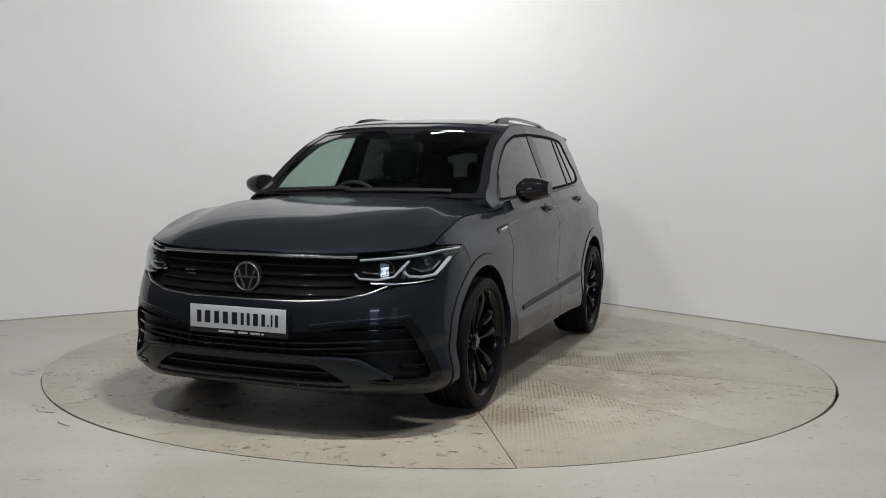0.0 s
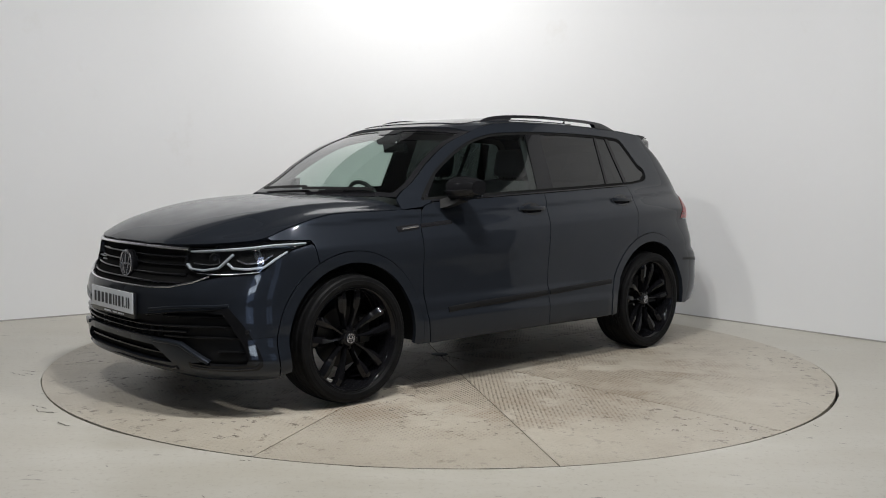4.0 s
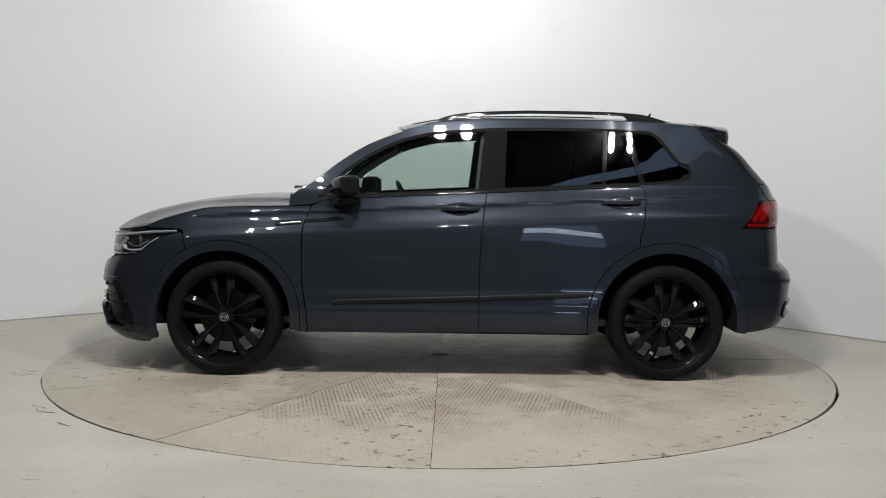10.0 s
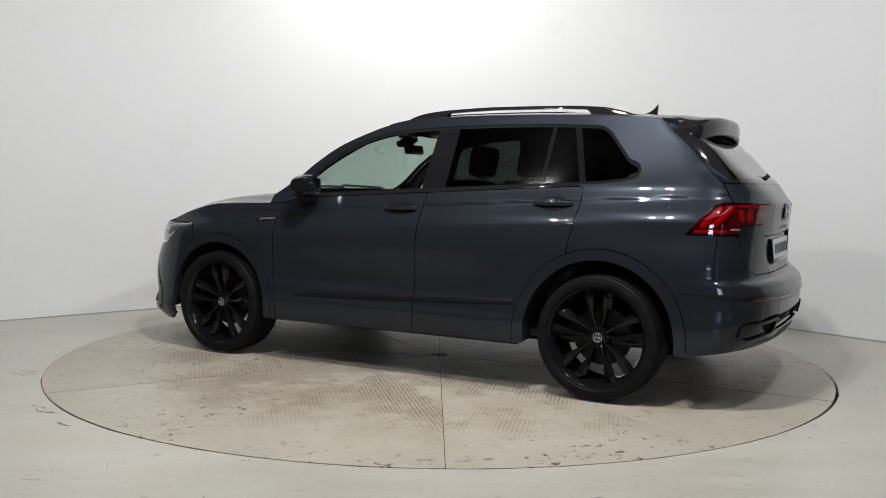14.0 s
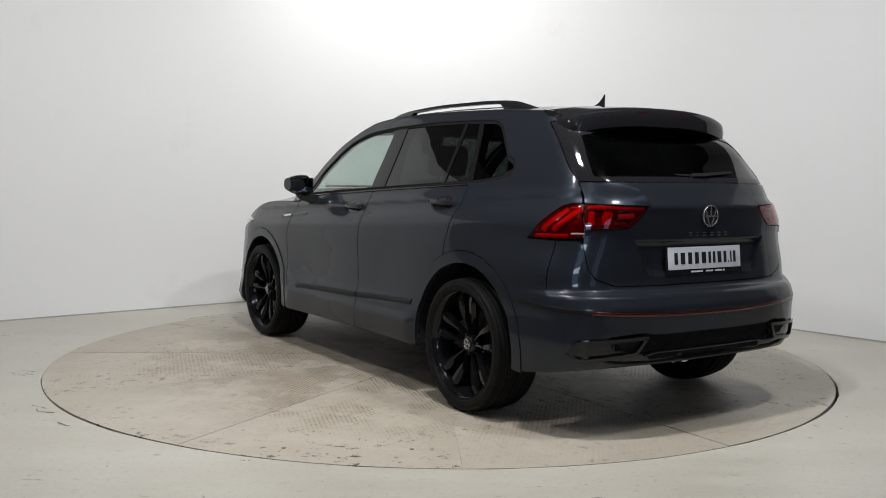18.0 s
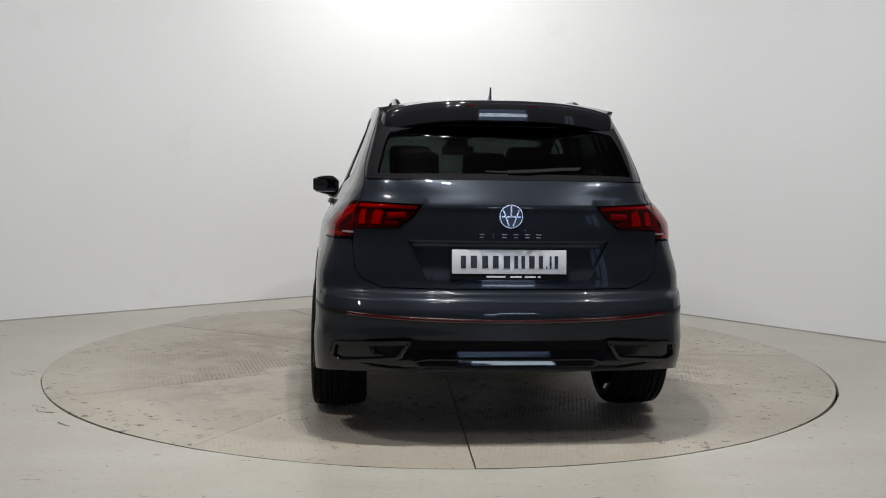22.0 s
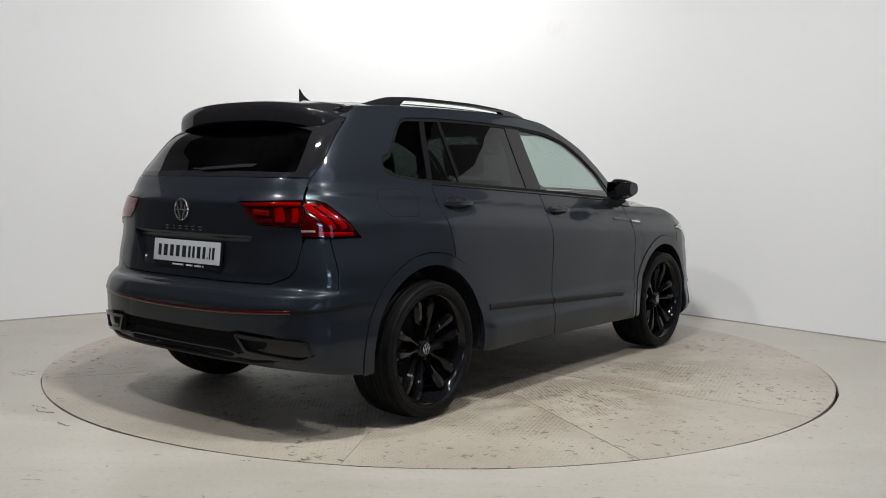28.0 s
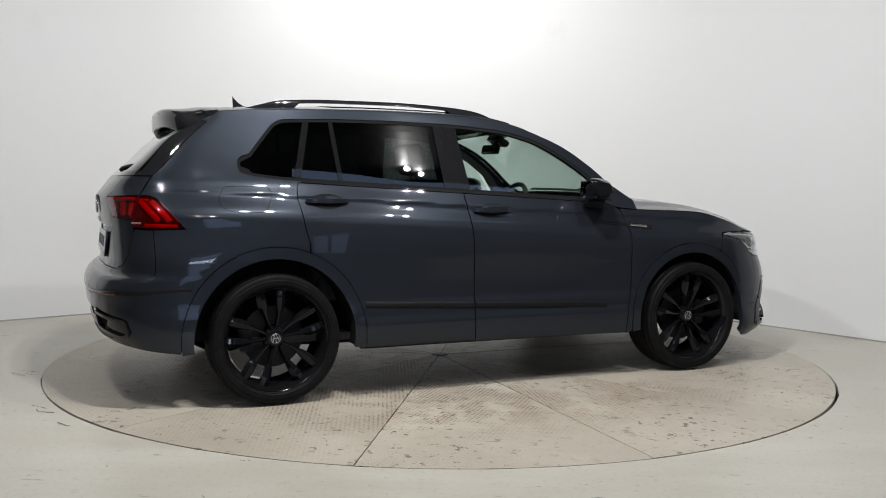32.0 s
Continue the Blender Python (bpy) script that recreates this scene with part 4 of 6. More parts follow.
panel("scuttle", [(0.76, y) for y in np.linspace(-0.79, 0.79, 9)] + [(0.95 + 0.112 * (1 - abs(y / 0.80) ** 2.2), y) for y in np.linspace(0.79, -0.79, 21)], hood_skin, MATT_BLACK, CAR, off=-0.022, step=0.05)

roof_loop = [(x, float(side_y(x, roof_line(x))) - 0.001) for x in np.linspace(-1.60, 0.262, 40)]
front_edge = [(0.335 - 0.073 * abs(y / roof_loop[-1][1]) ** 2.2, y) for y in np.linspace(roof_loop[-1][1], -roof_loop[-1][1], 25)]
roof_loop = roof_loop + front_edge[1:-1] + [(x, -y) for x, y in roof_loop[::-1]]
panel("roof", roof_loop, roof_skin, PAINT, CAR, step=0.05, label="dark grey roof skin")
pano = rounded([(0.22, 0.50), (0.24, 0.0), (0.22, -0.50), (-0.95, -0.46), (-0.95, 0.46)], [0.05, 0.3, 0.05, 0.05, 0.05])
panel("glass_roof", pano, roof_skin, GLOSS_BLACK, CAR, off=0.004, step=0.05, rim=0.004, label="gloss black glass roof panel")
ws = [(-0.985, 0.02), (-0.5, 0.0), (0, 0.0), (0.5, 0.0), (0.985, 0.02), (0.985, 0.99), (0, 0.995), (-0.985, 0.99)]
panel("windscreen_surround", ws, windscreen_skin, GLOSS_BLACK, CAR, holes=[rounded([(-0.93, 0.06), (0, 0.055), (0.93, 0.06), (0.92, 0.92), (0.2, 0.925), (0.12, 0.86), (-0.12, 0.86), (-0.2, 0.925), (-0.92, 0.92)], 0.03)], step=0.06, off=-0.002, rim=0.006, label="black windscreen border")
panel("windscreen", ws, windscreen_skin, GLASS_FRONT, CAR, step=0.08, off=-0.006, rim=0, label="green-tinted windscreen")


# ---- wheels ----
def spoke_mesh():
    """One tapered, twisted blade of a spoke pair, about the wheel's y axis, pointing up."""
    verts, faces = [], []
    stations = 13
    for i in range(stations):
        t = i / (stations - 1)
        r = 0.042 + t * (0.262 - 0.042)
        wide = 0.016 + 0.012 * t + 0.028 * float(smooth(t, 0.30, 0.66)) - 0.006 * float(smooth(t, 0.8, 1.0))
        shift = 0.012 + 0.042 * t + 0.010 * math.sin(t * math.pi)
        lift = -0.022 + 0.034 * float(smooth(t, 0.0, 0.85)) - 0.006 * float(smooth(t, 0.85, 1.0))
        for dx, dy in ((-wide / 2, -0.009), (-wide * 0.36, 0.000), (wide * 0.10, 0.004), (wide / 2, -0.012), (wide * 0.45, -0.034), (-wide * 0.45, -0.034)):
            verts.append((shift + dx, lift + dy, r))
    n = 6
    for i in range(stations - 1):
        for k in range(n):
            l = (k + 1) % n
            faces.append((i * n + k, i * n + l, (i + 1) * n + l, (i + 1) * n + k))
    faces += [tuple(range(n))[::-1], tuple((stations - 1) * n + k for k in range(n))]
    return verts, faces


WHEEL_TURN = {(True, True): 3, (False, True): -1, (True, False): -5, (False, False): 7}      # how each wheel happens to stand


def wheel(hub_x, sign):
    """Hub axis along y; the outer face looks along +y and is turned for the other side."""
    wv, wf = lathe([(0.268, 0.030), (0.274, 0.035), (0.279, 0.031), (0.277, 0.020), (0.262, 0.006), (0.254, -0.02), (0.246, -0.10), (0.252, -0.19), (0.272, -0.205), (0.272, -0.212), (0.246, -0.20), (0.240, -0.10), (0.247, -0.02), (0.258, 0.010)], 64, closed=True)
    w = raw_part("wheel", wv, wf, RIM_BLACK, CAR, "gloss black twenty-inch alloy wheel with twin spokes")
    w.location = (hub_x, sign * HUB_Y, HUB_Z)
    w.rotation_euler = (0, radians(WHEEL_TURN[(hub_x > 0, sign > 0)]), 0 if sign > 0 else math.pi)
    tread = []
    y0, y1, r = 0.022, -0.205, 0.349
    for k in range(29):
        y = y0 + (y1 - y0) * k / 28
        groove = k % 7 in (3,) or k in (7, 14, 21)
        crown = r - 0.010 * abs((k - 14) / 14) ** 3
        tread.append((crown - (0.009 if groove else 0), y))
    prof = [(0.274, 0.030), (0.281, 0.039), (0.284, 0.038), (0.290, 0.044), (0.312, 0.047), (0.314, 0.045), (0.330, 0.042), (0.339, 0.034)] + tread + [(0.325, -0.222), (0.30, -0.23), (0.281, -0.222), (0.272, -0.21)]
    tv, tf = lathe(prof, 160, closed=True)
    n = len(prof)
    for i in range(0, 160, 2):          # cuts across the tread's shoulders
        for k in list(range(7, 14)) + list(range(31, 37)):
            x, y, z = tv[i * n + k]
            tv[i * n + k] = (x * 0.994, y, z * 0.994)
    tyre = raw_part("tyre", tv, tf, TYRE, w, "black low-profile rubber tyre", angle=28)
    sv, sf = spoke_mesh()
    first = {}
    for k in range(5):
        for side in (1, -1):
            if side not in first:
                v = [(x * side, y, z) for x, y, z in sv]
                f = sf if side > 0 else [q[::-1] for q in sf]
                ob = raw_part("spoke", v, f, RIM_BLACK, w)
                first[side] = ob
            else:
                ob = new("spoke", first[side].data)
                ob.parent = w
            ob.rotation_euler = (0, 2 * math.pi * k / 5, 0)
    hv, hf = lathe([(0.0, -0.010), (0.040, -0.012), (0.048, -0.020), (0.060, -0.045), (0.066, -0.07)], 40)
    raw_part("hub", hv, hf, RIM_BLACK, w)
    cv, cf = lathe([(0.0, -0.0055), (0.024, -0.006), (0.029, -0.0085), (0.031, -0.014)], 32)
    cap = raw_part("centre_cap", cv, cf, GLOSS_BLACK, w, "black centre cap with silver emblem")
    emblem(cap, 0.026, Matrix.Translation((0, -0.005, 0)) @ pose(0, 0, 0, -90), 0.0012)
    for k in range(5):
        a = 2 * math.pi * (k + 0.5) / 5
        bv, bf = lathe([(0.0, 0.002), (0.008, 0.001), (0.010, -0.004), (0.010, -0.02)], 12)
        raw_part("wheel_bolt", [(x + 0.050 * math.sin(a), y - 0.016, z + 0.050 * math.cos(a)) for x, y, z in bv], bf, STEEL, w)
    dv, df = lathe([(0.06, -0.085), (0.165, -0.085), (0.165, -0.11), (0.06, -0.11)], 48, closed=True)
    raw_part("brake_disc", dv, df, STEEL, w, "worn steel brake disc")
    box("brake_caliper", (0.07, 0.05, 0.15), (0.145 if hub_x < 0 else -0.145, -0.095, 0.02), MATT_BLACK, w, bevel=0.012)
    return w


def emblem(parent, r, m, depth):
    """A round maker's badge, kept to its plain shape: a silver ring with crossing bars, facing local z before m."""
    ring_v, ring_f = lathe([(r, 0), (r, depth), (r * 0.97, depth * 1.6), (r * 0.90, depth * 1.6), (r * 0.87, depth), (r * 0.87, 0)], 48, closed=True)
    v, f = [(x, z, y) for x, y, z in ring_v], list(ring_f)
    for (x0, y0), (x1, y1) in (((-0.66, 0.52), (-0.16, -0.80)), ((0.66, 0.52), (0.16, -0.80)), ((0.0, 0.88), (0.0, -0.10)), ((-0.80, -0.02), (0.80, -0.02))):
        dx, dy = x1 - x0, y1 - y0
        l = math.hypot(dx, dy)
        nx, ny = -dy / l * 0.062, dx / l * 0.062
        b = len(v)
        for z in (0, depth * 1.3):
            v += [((x0 + nx) * r, (y0 + ny) * r, z), ((x1 + nx) * r, (y1 + ny) * r, z), ((x1 - nx) * r, (y1 - ny) * r, z), ((x0 - nx) * r, (y0 - ny) * r, z)]
        f += [(b + 4, b + 5, b + 6, b + 7)] + [(b + k, b + (k + 1) % 4, b + 4 + (k + 1) % 4, b + 4 + k) for k in range(4)]
    ob = raw_part("emblem", [tuple(m @ Vector(p)) for p in v], f, EMBLEM, parent, "round silver emblem", smooth_faces=False)
    return ob


for hub in (AXLE, -AXLE):
    for sign in (1, -1):
        wheel(hub, sign)


# ---- the car's front ----
def fy(y, z):
    return (at_front(y, z), z)


def mirror_loop(half):
    """A loop about the middle from its left half, given from the middle bottom round to the middle top."""
    return half + [(-u, v) for u, v in half[::-1] if abs(u) > 1e-6]


def fx(x, z):
    return (at_x(x, z), z)


lamp_low = [fy(0.516, 0.757), fy(0.56, 0.734), fy(0.63, 0.712), fy(0.72, 0.712), fy(0.77, 0.717), fx(1.884, 0.725), fx(1.85, 0.743), fx(1.794, 0.793), fx(1.71, 0.840), fx(1.597, 0.867)]
lamp_top = [fx(1.60, 0.875), fx(1.70, 0.879), fx(1.82, 0.879), fx(1.92, 0.869), fx(2.02, 0.858), fy(0.66, 0.848), fy(0.525, 0.838)]
grille_low = [fy(0.0, 0.634), fy(0.30, 0.637), fy(0.48, 0.649), fy(0.60, 0.677), fy(0.665, 0.708)]

# bumper skin
arch = [(u, z) for u, z in circle_bit(AXLE, A_OUT_F + G, 198, 119, 26)]
half = [fy(0.0, 0.226), fy(0.30, 0.222), fy(0.47, 0.212), fy(0.63, 0.192), fx(1.86, 0.188), fx(1.79, 0.196)] + arch
half += [fx(1.574, 0.795), fx(1.586, 0.852)] + [(u, z - 0.005) for u, z in lamp_low[::-1][:-3]] + [(u, z - 0.005) for u, z in grille_low[::-1][1:]]
hole_half = [fy(0.0, 0.388), fy(0.31, 0.390), fy(0.46, 0.388), fy(0.565, 0.383), fy(0.712, 0.297), fy(0.617, 0.282), fy(0.618, 0.262), fy(0.70, 0.255), fx(1.997, 0.252), fx(1.905, 0.257), fx(1.888, 0.275), fx(1.888, 0.30), fx(1.910, 0.375), fx(1.962, 0.47), fx(2.008, 0.547), fy(0.735, 0.549), fy(0.69, 0.542), fy(0.57, 0.536), fy(0.40, 0.512), fy(0.30, 0.498), fy(0.0, 0.49)]
lip_half = [fy(0.0, 0.272), fy(0.34, 0.268), fy(0.51, 0.273), fy(0.46, 0.312), fy(0.38, 0.352), fy(0.0, 0.354)]
panel("front_bumper", mirror_loop(half), body, PAINT, CAR, holes=[mirror_loop(hole_half), mirror_loop(lip_half)], step=0.03, rim=0.025, label="dark grey sporty front bumper with black intakes")
panel("lower_grille_backing", mirror_loop(hole_half), body, STRIP_BLACK, CAR, off=-0.03, rim=0, step=0.05)
panel("splitter_intake_backing", mirror_loop(lip_half), body, SHADOW_LINE, CAR, off=-0.028, rim=0, step=0.05)


def blade(name, pts, out, tall, deep, mat, parent=None, label="", fn=None, mirror=False):
    """A bar that lies on the skin along points (s, z), proud by out."""
    fn = fn or body
    line = []
    for (u0, v0), (u1, v1) in zip(pts[:-1], pts[1:]):
        k = max(1, int(math.dist((u0, v0), (u1, v1)) / 0.03))
        line += [(u0 + (u1 - u0) * j / k, v0 + (v1 - v0) * j / k) for j in range(k)]
    line.append(pts[-1])
    u, v = np.array(line).T
    p, e = fn(u, v), 1e-3
    n = np.cross(fn(u + e, v) - fn(u - e, v), fn(u, v + e) - fn(u, v - e))
    n /= np.linalg.norm(n, axis=1)[:, None]
    c = p.mean(0) - np.array([0, 0, 0.7])
    if (n @ c).mean() < 0:
        n = -n
    t = np.gradient(p, axis=0)
    t /= np.linalg.norm(t, axis=1)[:, None]
    up = np.cross(n, t)
    up *= np.sign((up[:, 2].mean() or 1))
    sec = ((-0.5, -1.0), (-0.5, -0.36), (-0.43, -0.16), (-0.27, -0.03), (0.0, 0.0), (0.27, -0.03), (0.43, -0.16), (0.5, -0.36), (0.5, -1.0))
    taper = np.ones(len(p))
    verts = []
    for i in range(len(p)):
        for a, b in sec:
            verts.append(p[i] + up[i] * a * tall * taper[i] + n[i] * (out + b * deep))
    m = len(sec)
    faces = []
    for i in range(len(p) - 1):
        for k in range(m):
            l = (k + 1) % m
            faces.append((i * m + k, (i + 1) * m + k, (i + 1) * m + l, i * m + l))
    faces += [tuple(range(m)), tuple((len(p) - 1) * m + k for k in range(m - 1, -1, -1))]
    verts = np.array(verts)
    if mirror:
        verts, faces = verts * (1, -1, 1), [f[::-1] for f in faces]
    ob = raw_part(name, verts, faces, mat, parent if parent is not None else CAR, label, angle=35)
    bm = bmesh.new()
    bm.from_mesh(ob.data)
    bmesh.ops.recalc_face_normals(bm, faces=bm.faces)
    bm.to_mesh(ob.data)
    bm.free()
    return ob


def mirrored_line(half):
    return [(-u, v) for u, v in half[::-1] if abs(u) > 1e-6] + half


# lower grille: slats, air guide fins, blades and the angled black frames at its ends
for z, y1 in ((0.418, 0.60), (0.447, 0.66)):
    blade("grille_slat", mirrored_line([fy(0.0, z - 0.002), fy(0.3, z), fy(y1 - 0.1, z + 0.012), fy(y1, z + 0.016)]), -0.004, 0.010, 0.02, GLOSS_BLACK)
for z0, z1, x1 in ((0.505, 0.515, 2.02), (0.455, 0.465, 1.985), (0.405, 0.410, 1.95), (0.345, 0.342, 1.93)):
    for m in (False, True):
        inner = 0.46 if z0 > 0.4 else (0.62 if z0 > 0.36 else 0.74)
        blade("intake_slat", [fy(inner, z0), fy((inner + 0.78) / 2, (z0 + z1) / 2), fx(x1, z1)], -0.010, 0.014, 0.022, INTAKE_BLACK, mirror=m)
for m in (False, True):
    panel("intake_frame", [fx(2.012, 0.553), fx(1.958, 0.472), fx(1.905, 0.375), fx(1.883, 0.30), fx(1.883, 0.272), fx(1.903, 0.252), fx(1.997, 0.247), fy(0.70, 0.250), fy(0.613, 0.258), fy(0.612, 0.285), fy(0.70, 0.276), fx(1.99, 0.274), fx(1.955, 0.282), fx(1.945, 0.31), fx(1.965, 0.38), fx(2.010, 0.47), fx(2.04, 0.525), fy(0.69, 0.536)], body, INTAKE_BLACK, CAR, off=0.004, rim=0.03, step=0.025, mirror=m, label="black angled intake frame")
    blade("intake_lip", [fy(0.34, 0.500), fy(0.57, 0.534), fy(0.70, 0.546), fx(2.014, 0.552)], 0.003, 0.008, 0.02, INTAKE_BLACK, mirror=m)
    blade("bumper_ridge", [fy(0.36, 0.527), fy(0.50, 0.548), fy(0.62, 0.560), fy(0.72, 0.566), fx(2.015, 0.570)], 0.005, 0.018, 0.02, PAINT, mirror=m, label="painted ridge round the intake")
    blade("intake_winglet", [fy(0.40, 0.378), fy(0.50, 0.378), fy(0.57, 0.372), fy(0.65, 0.325), fy(0.705, 0.288)], 0.012, 0.022, 0.03, PAINT, mirror=m, label="painted winglet over the lower intake")
    blade("intake_edge", [fy(0.625, 0.270), fy(0.70, 0.262), fx(1.997, 0.259), fx(1.915, 0.264), fx(1.900, 0.285)], 0.009, 0.007, 0.02, GLOSS_BLACK, mirror=m)
    blade("bumper_joint", [fx(1.893, 0.408), fx(1.79, 0.411)], 0.0006, 0.004, 0.004, SHADOW_LINE, mirror=m)
    v, f = lathe([(0.0, 0.004), (0.010, 0.003), (0.012, 0.0), (0.012, -0.02)], 20)
    c = body(at_x(1.945, 0.44), 0.44)
    pos = Vector((c[0] + 0.002, (-1 if m else 1) * (c[1] + 0.002), 0.44))
    q = Matrix.Translation(pos) @ pose(0, 0, 0, 0, 0, -48 if not m else -132)
    raw_part("parking_sensor", [tuple(q @ Vector(p)) for p in v], f, GLOSS_BLACK, CAR)
for k in range(14):
    y = -0.42 + 0.84 * k / 13
    c = body(at_front(y, 0.43), 0.43)
    box("grille_fin", (0.03, 0.006, 0.055), (c[0] - 0.026, y, 0.424), LINER, CAR, bevel=0.001)
box("radar_cover", (0.02, 0.10, 0.05), (2.222, -0.19, 0.425), GLOSS_BLACK, CAR, bevel=0.006)
blade("bumper_strip", mirrored_line([fy(0.0, 0.380), fy(0.31, 0.380), fy(0.46, 0.376), fy(0.58, 0.362)]), 0.002, 0.010, 0.02, PAINT)
blade("splitter", mirrored_line([fy(0.0, 0.248), fy(0.34, 0.243), fy(0.50, 0.243), fy(0.53, 0.25)]), 0.010, 0.026, 0.04, GLOSS_BLACK, label="gloss black front splitter lip")
blade("splitter_slat", mirrored_line([fy(0.0, 0.312), fy(0.34, 0.312), fy(0.44, 0.312)]), -0.014, 0.014, 0.02, INTAKE_BLACK)

# upper grille between the lamps
gr_half = grille_low[:-1] + [fy(0.655, 0.705), fy(0.585, 0.748), fy(0.553, 0.752), fy(0.575, 0.830), fy(0.30, 0.830), fy(0.0, 0.830)]
panel("grille_backing", mirror_loop(gr_half), body, GLOSS_BLACK, CAR, off=-0.045, rim=0, step=0.06)
for z, y1 in ((0.672, 0.52), (0.712, 0.53), (0.752, 0.51), (0.792, 0.512)):
    blade("grille_bar", mirrored_line([fy(0.0, z), fy(0.3, z), fy(y1, z + 0.006)]), -0.016, 0.014, 0.03, GLOSS_BLACK, label="gloss black grille bar")
blade("chrome_strip", mirrored_line([fy(0.0, 0.837), fy(0.30, 0.837), fy(0.53, 0.837)]), 0.006, 0.015, 0.02, CHROME, label="bright chrome strip over the grille")
blade("chrome_strip", mirrored_line([fy(0.0, 0.633), fy(0.30, 0.636), fy(0.48, 0.648), fy(0.60, 0.676), fy(0.665, 0.707)]), 0.004, 0.010, 0.02, CHROME, label="bright chrome strip under the grille")
v, f = lathe([(0.074, -0.03), (0.074, 0.0), (0.070, 0.004), (0.0, 0.006)], 48)
raw_part("badge_mount", [(2.186 + y, x, z + 0.732) for x, y, z in v], f, GLOSS_BLACK, CAR)
emblem(CAR, 0.070, Matrix.Translation((2.190, 0, 0.732)) @ pose(0, 0, 0, 90, 0, 90) @ pose(0, 0, 0, 0, 0, 0), 0.004)
box("model_badge", (0.006, 0.055, 0.006), (2.166, -0.335, 0.748), SATIN, CAR, bevel=0.002)
box("model_badge", (0.006, 0.05, 0.006), (2.169, -0.325, 0.733), SATIN, CAR, bevel=0.002)


def welded(name, verts, faces, mat, parent):
    """An edge strip joined into one piece."""
    bm = bmesh.new()
    vs = [bm.verts.new(tuple(map(float, v))) for v in verts]
    for f in faces:
        bm.faces.new([vs[i] for i in f])
    bmesh.ops.remove_doubles(bm, verts=bm.verts, dist=0.0006)
    bmesh.ops.delete(bm, geom=[v for v in bm.verts if not v.link_faces], context="VERTS")
    return part(name, bm, mat, parent)


# headlights
def headlight(mirror):
    loop = lamp_low + lamp_top
    lens = panel("headlight", loop, body, LAMP_GLASS, CAR, off=0.002, rim=0, step=0.03, mirror=mirror, label="clear headlamp lens over dark projectors")
    panel("housing", loop, body, LAMP_GREY, lens, off=-0.05, rim=0, step=0.03, mirror=mirror)
    verts, norms, faces = skin_mesh(loop, [], body, 0.03, -0.001, 0.055, mirror)
    welded("surround", verts, [f for f in faces if len(f) == 4], GLOSS_BLACK, lens)
    blade("light_guide", [fy(0.545, 0.827), fx(2.00, 0.842), fx(1.903, 0.853), fx(1.787, 0.866), fx(1.625, 0.871)], -0.002, 0.009, 0.02, DAYLIGHT_WHITE, lens, "white light guide along the lamp's top", mirror=mirror)
    blade("light_guide", [fy(0.524, 0.764), fy(0.548, 0.742), fy(0.62, 0.738), fy(0.689, 0.750), fx(1.976, 0.822)], -0.008, 0.011, 0.02, DAYLIGHT_WHITE, lens, "white daytime light guide", mirror=mirror)
    blade("light_guide", [fx(2.002, 0.773), fx(1.985, 0.750), fx(1.93, 0.745), fx(1.856, 0.752), fx(1.80, 0.792), fx(1.735, 0.832)], -0.008, 0.012, 0.02, DAYLIGHT_WHITE, lens, "white daytime light guide", mirror=mirror)
    blade("light_guide", [fy(0.56, 0.770), fy(0.64, 0.764), fy(0.69, 0.772), fx(2.03, 0.800)], -0.020, 0.008, 0.02, CHROME, lens, mirror=mirror)
    blade("light_guide", [fx(1.965, 0.790), fx(1.93, 0.772), fx(1.87, 0.778), fx(1.81, 0.815)], -0.020, 0.010, 0.02, CHROME, lens, mirror=mirror)
    blade("lamp_base_trim", [fy(0.60, 0.722), fy(0.70, 0.718), fy(0.77, 0.723), fx(1.878, 0.731)], -0.002, 0.006, 0.02, CHROME, lens, mirror=mirror)
    for x, z, r in ((2.045, 0.790, 0.026), (1.90, 0.808, 0.028)):
        c = body(at_x(x, z), z)
        v, f = lathe([(r * 1.2, 0.0), (r * 1.15, 0.008), (r, 0.006), (r * 0.92, -0.004), (r * 0.6, 0.004), (0.0, 0.009)], 24)
        q = Matrix.Translation((c[0] - 0.030, (-1 if mirror else 1) * (c[1] - 0.026), z)) @ pose(0, 0, 0, 0, 0, -60 if not mirror else -120)
        raw_part("projector", [tuple(q @ Vector(p)) for p in v], f, PROJECTOR, lens)


headlight(False)
headlight(True)


def plate(parent, m, rear=False):
    """A dealer's plate in a black holder; local x to the reader's right, y up, z towards the reader. Its lettering is kept as plain bars."""
    def put(name, size, at, mat, up, bevel=0.003, label=""):
        bm = box_bm(*size, bevel, 2)
        bmesh.ops.transform(bm, matrix=m @ Matrix.Translation(at), verts=bm.verts)
        return part(name, bm, mat, up, label)
    holder = put("plate_holder", (0.535, 0.135, 0.014), (0, -0.008, 0.0), GLOSS_BLACK, parent, 0.004, "black plate holder")
    put("number_plate", (0.516, 0.108, 0.006), (0, 0.003, 0.0085), PLATE_WHITE, holder, 0.002, "white plate with dark lettering bars")
    widths = (0.036, 0.046, 0.042, 0.042, 0.046, 0.026, 0.026, 0.040, 0.030, 0.010, 0.014, 0.026)
    x = -0.225
    for k, w in enumerate(widths):
        tall = 0.010 if k == 9 else 0.056
        put("lettering_bar", (w * 0.62, tall, 0.002), (x + w / 2, 0.002 - (0.023 if k == 9 else 0), 0.0125), INK, holder, 0)
        x += w + 0.006
    for x, w in ((-0.06, 0.085), (0.03, 0.05), (0.095, 0.05), (0.135, 0.012)):
        put("lettering_bar", (w, 0.008, 0.001), (x, -0.0635, 0.0075), PLATE_WHITE, holder, 0)


plate(CAR, Matrix.Translation((2.262, 0, 0.543)) @ pose(0, 0, 0, 90, 0, 90))


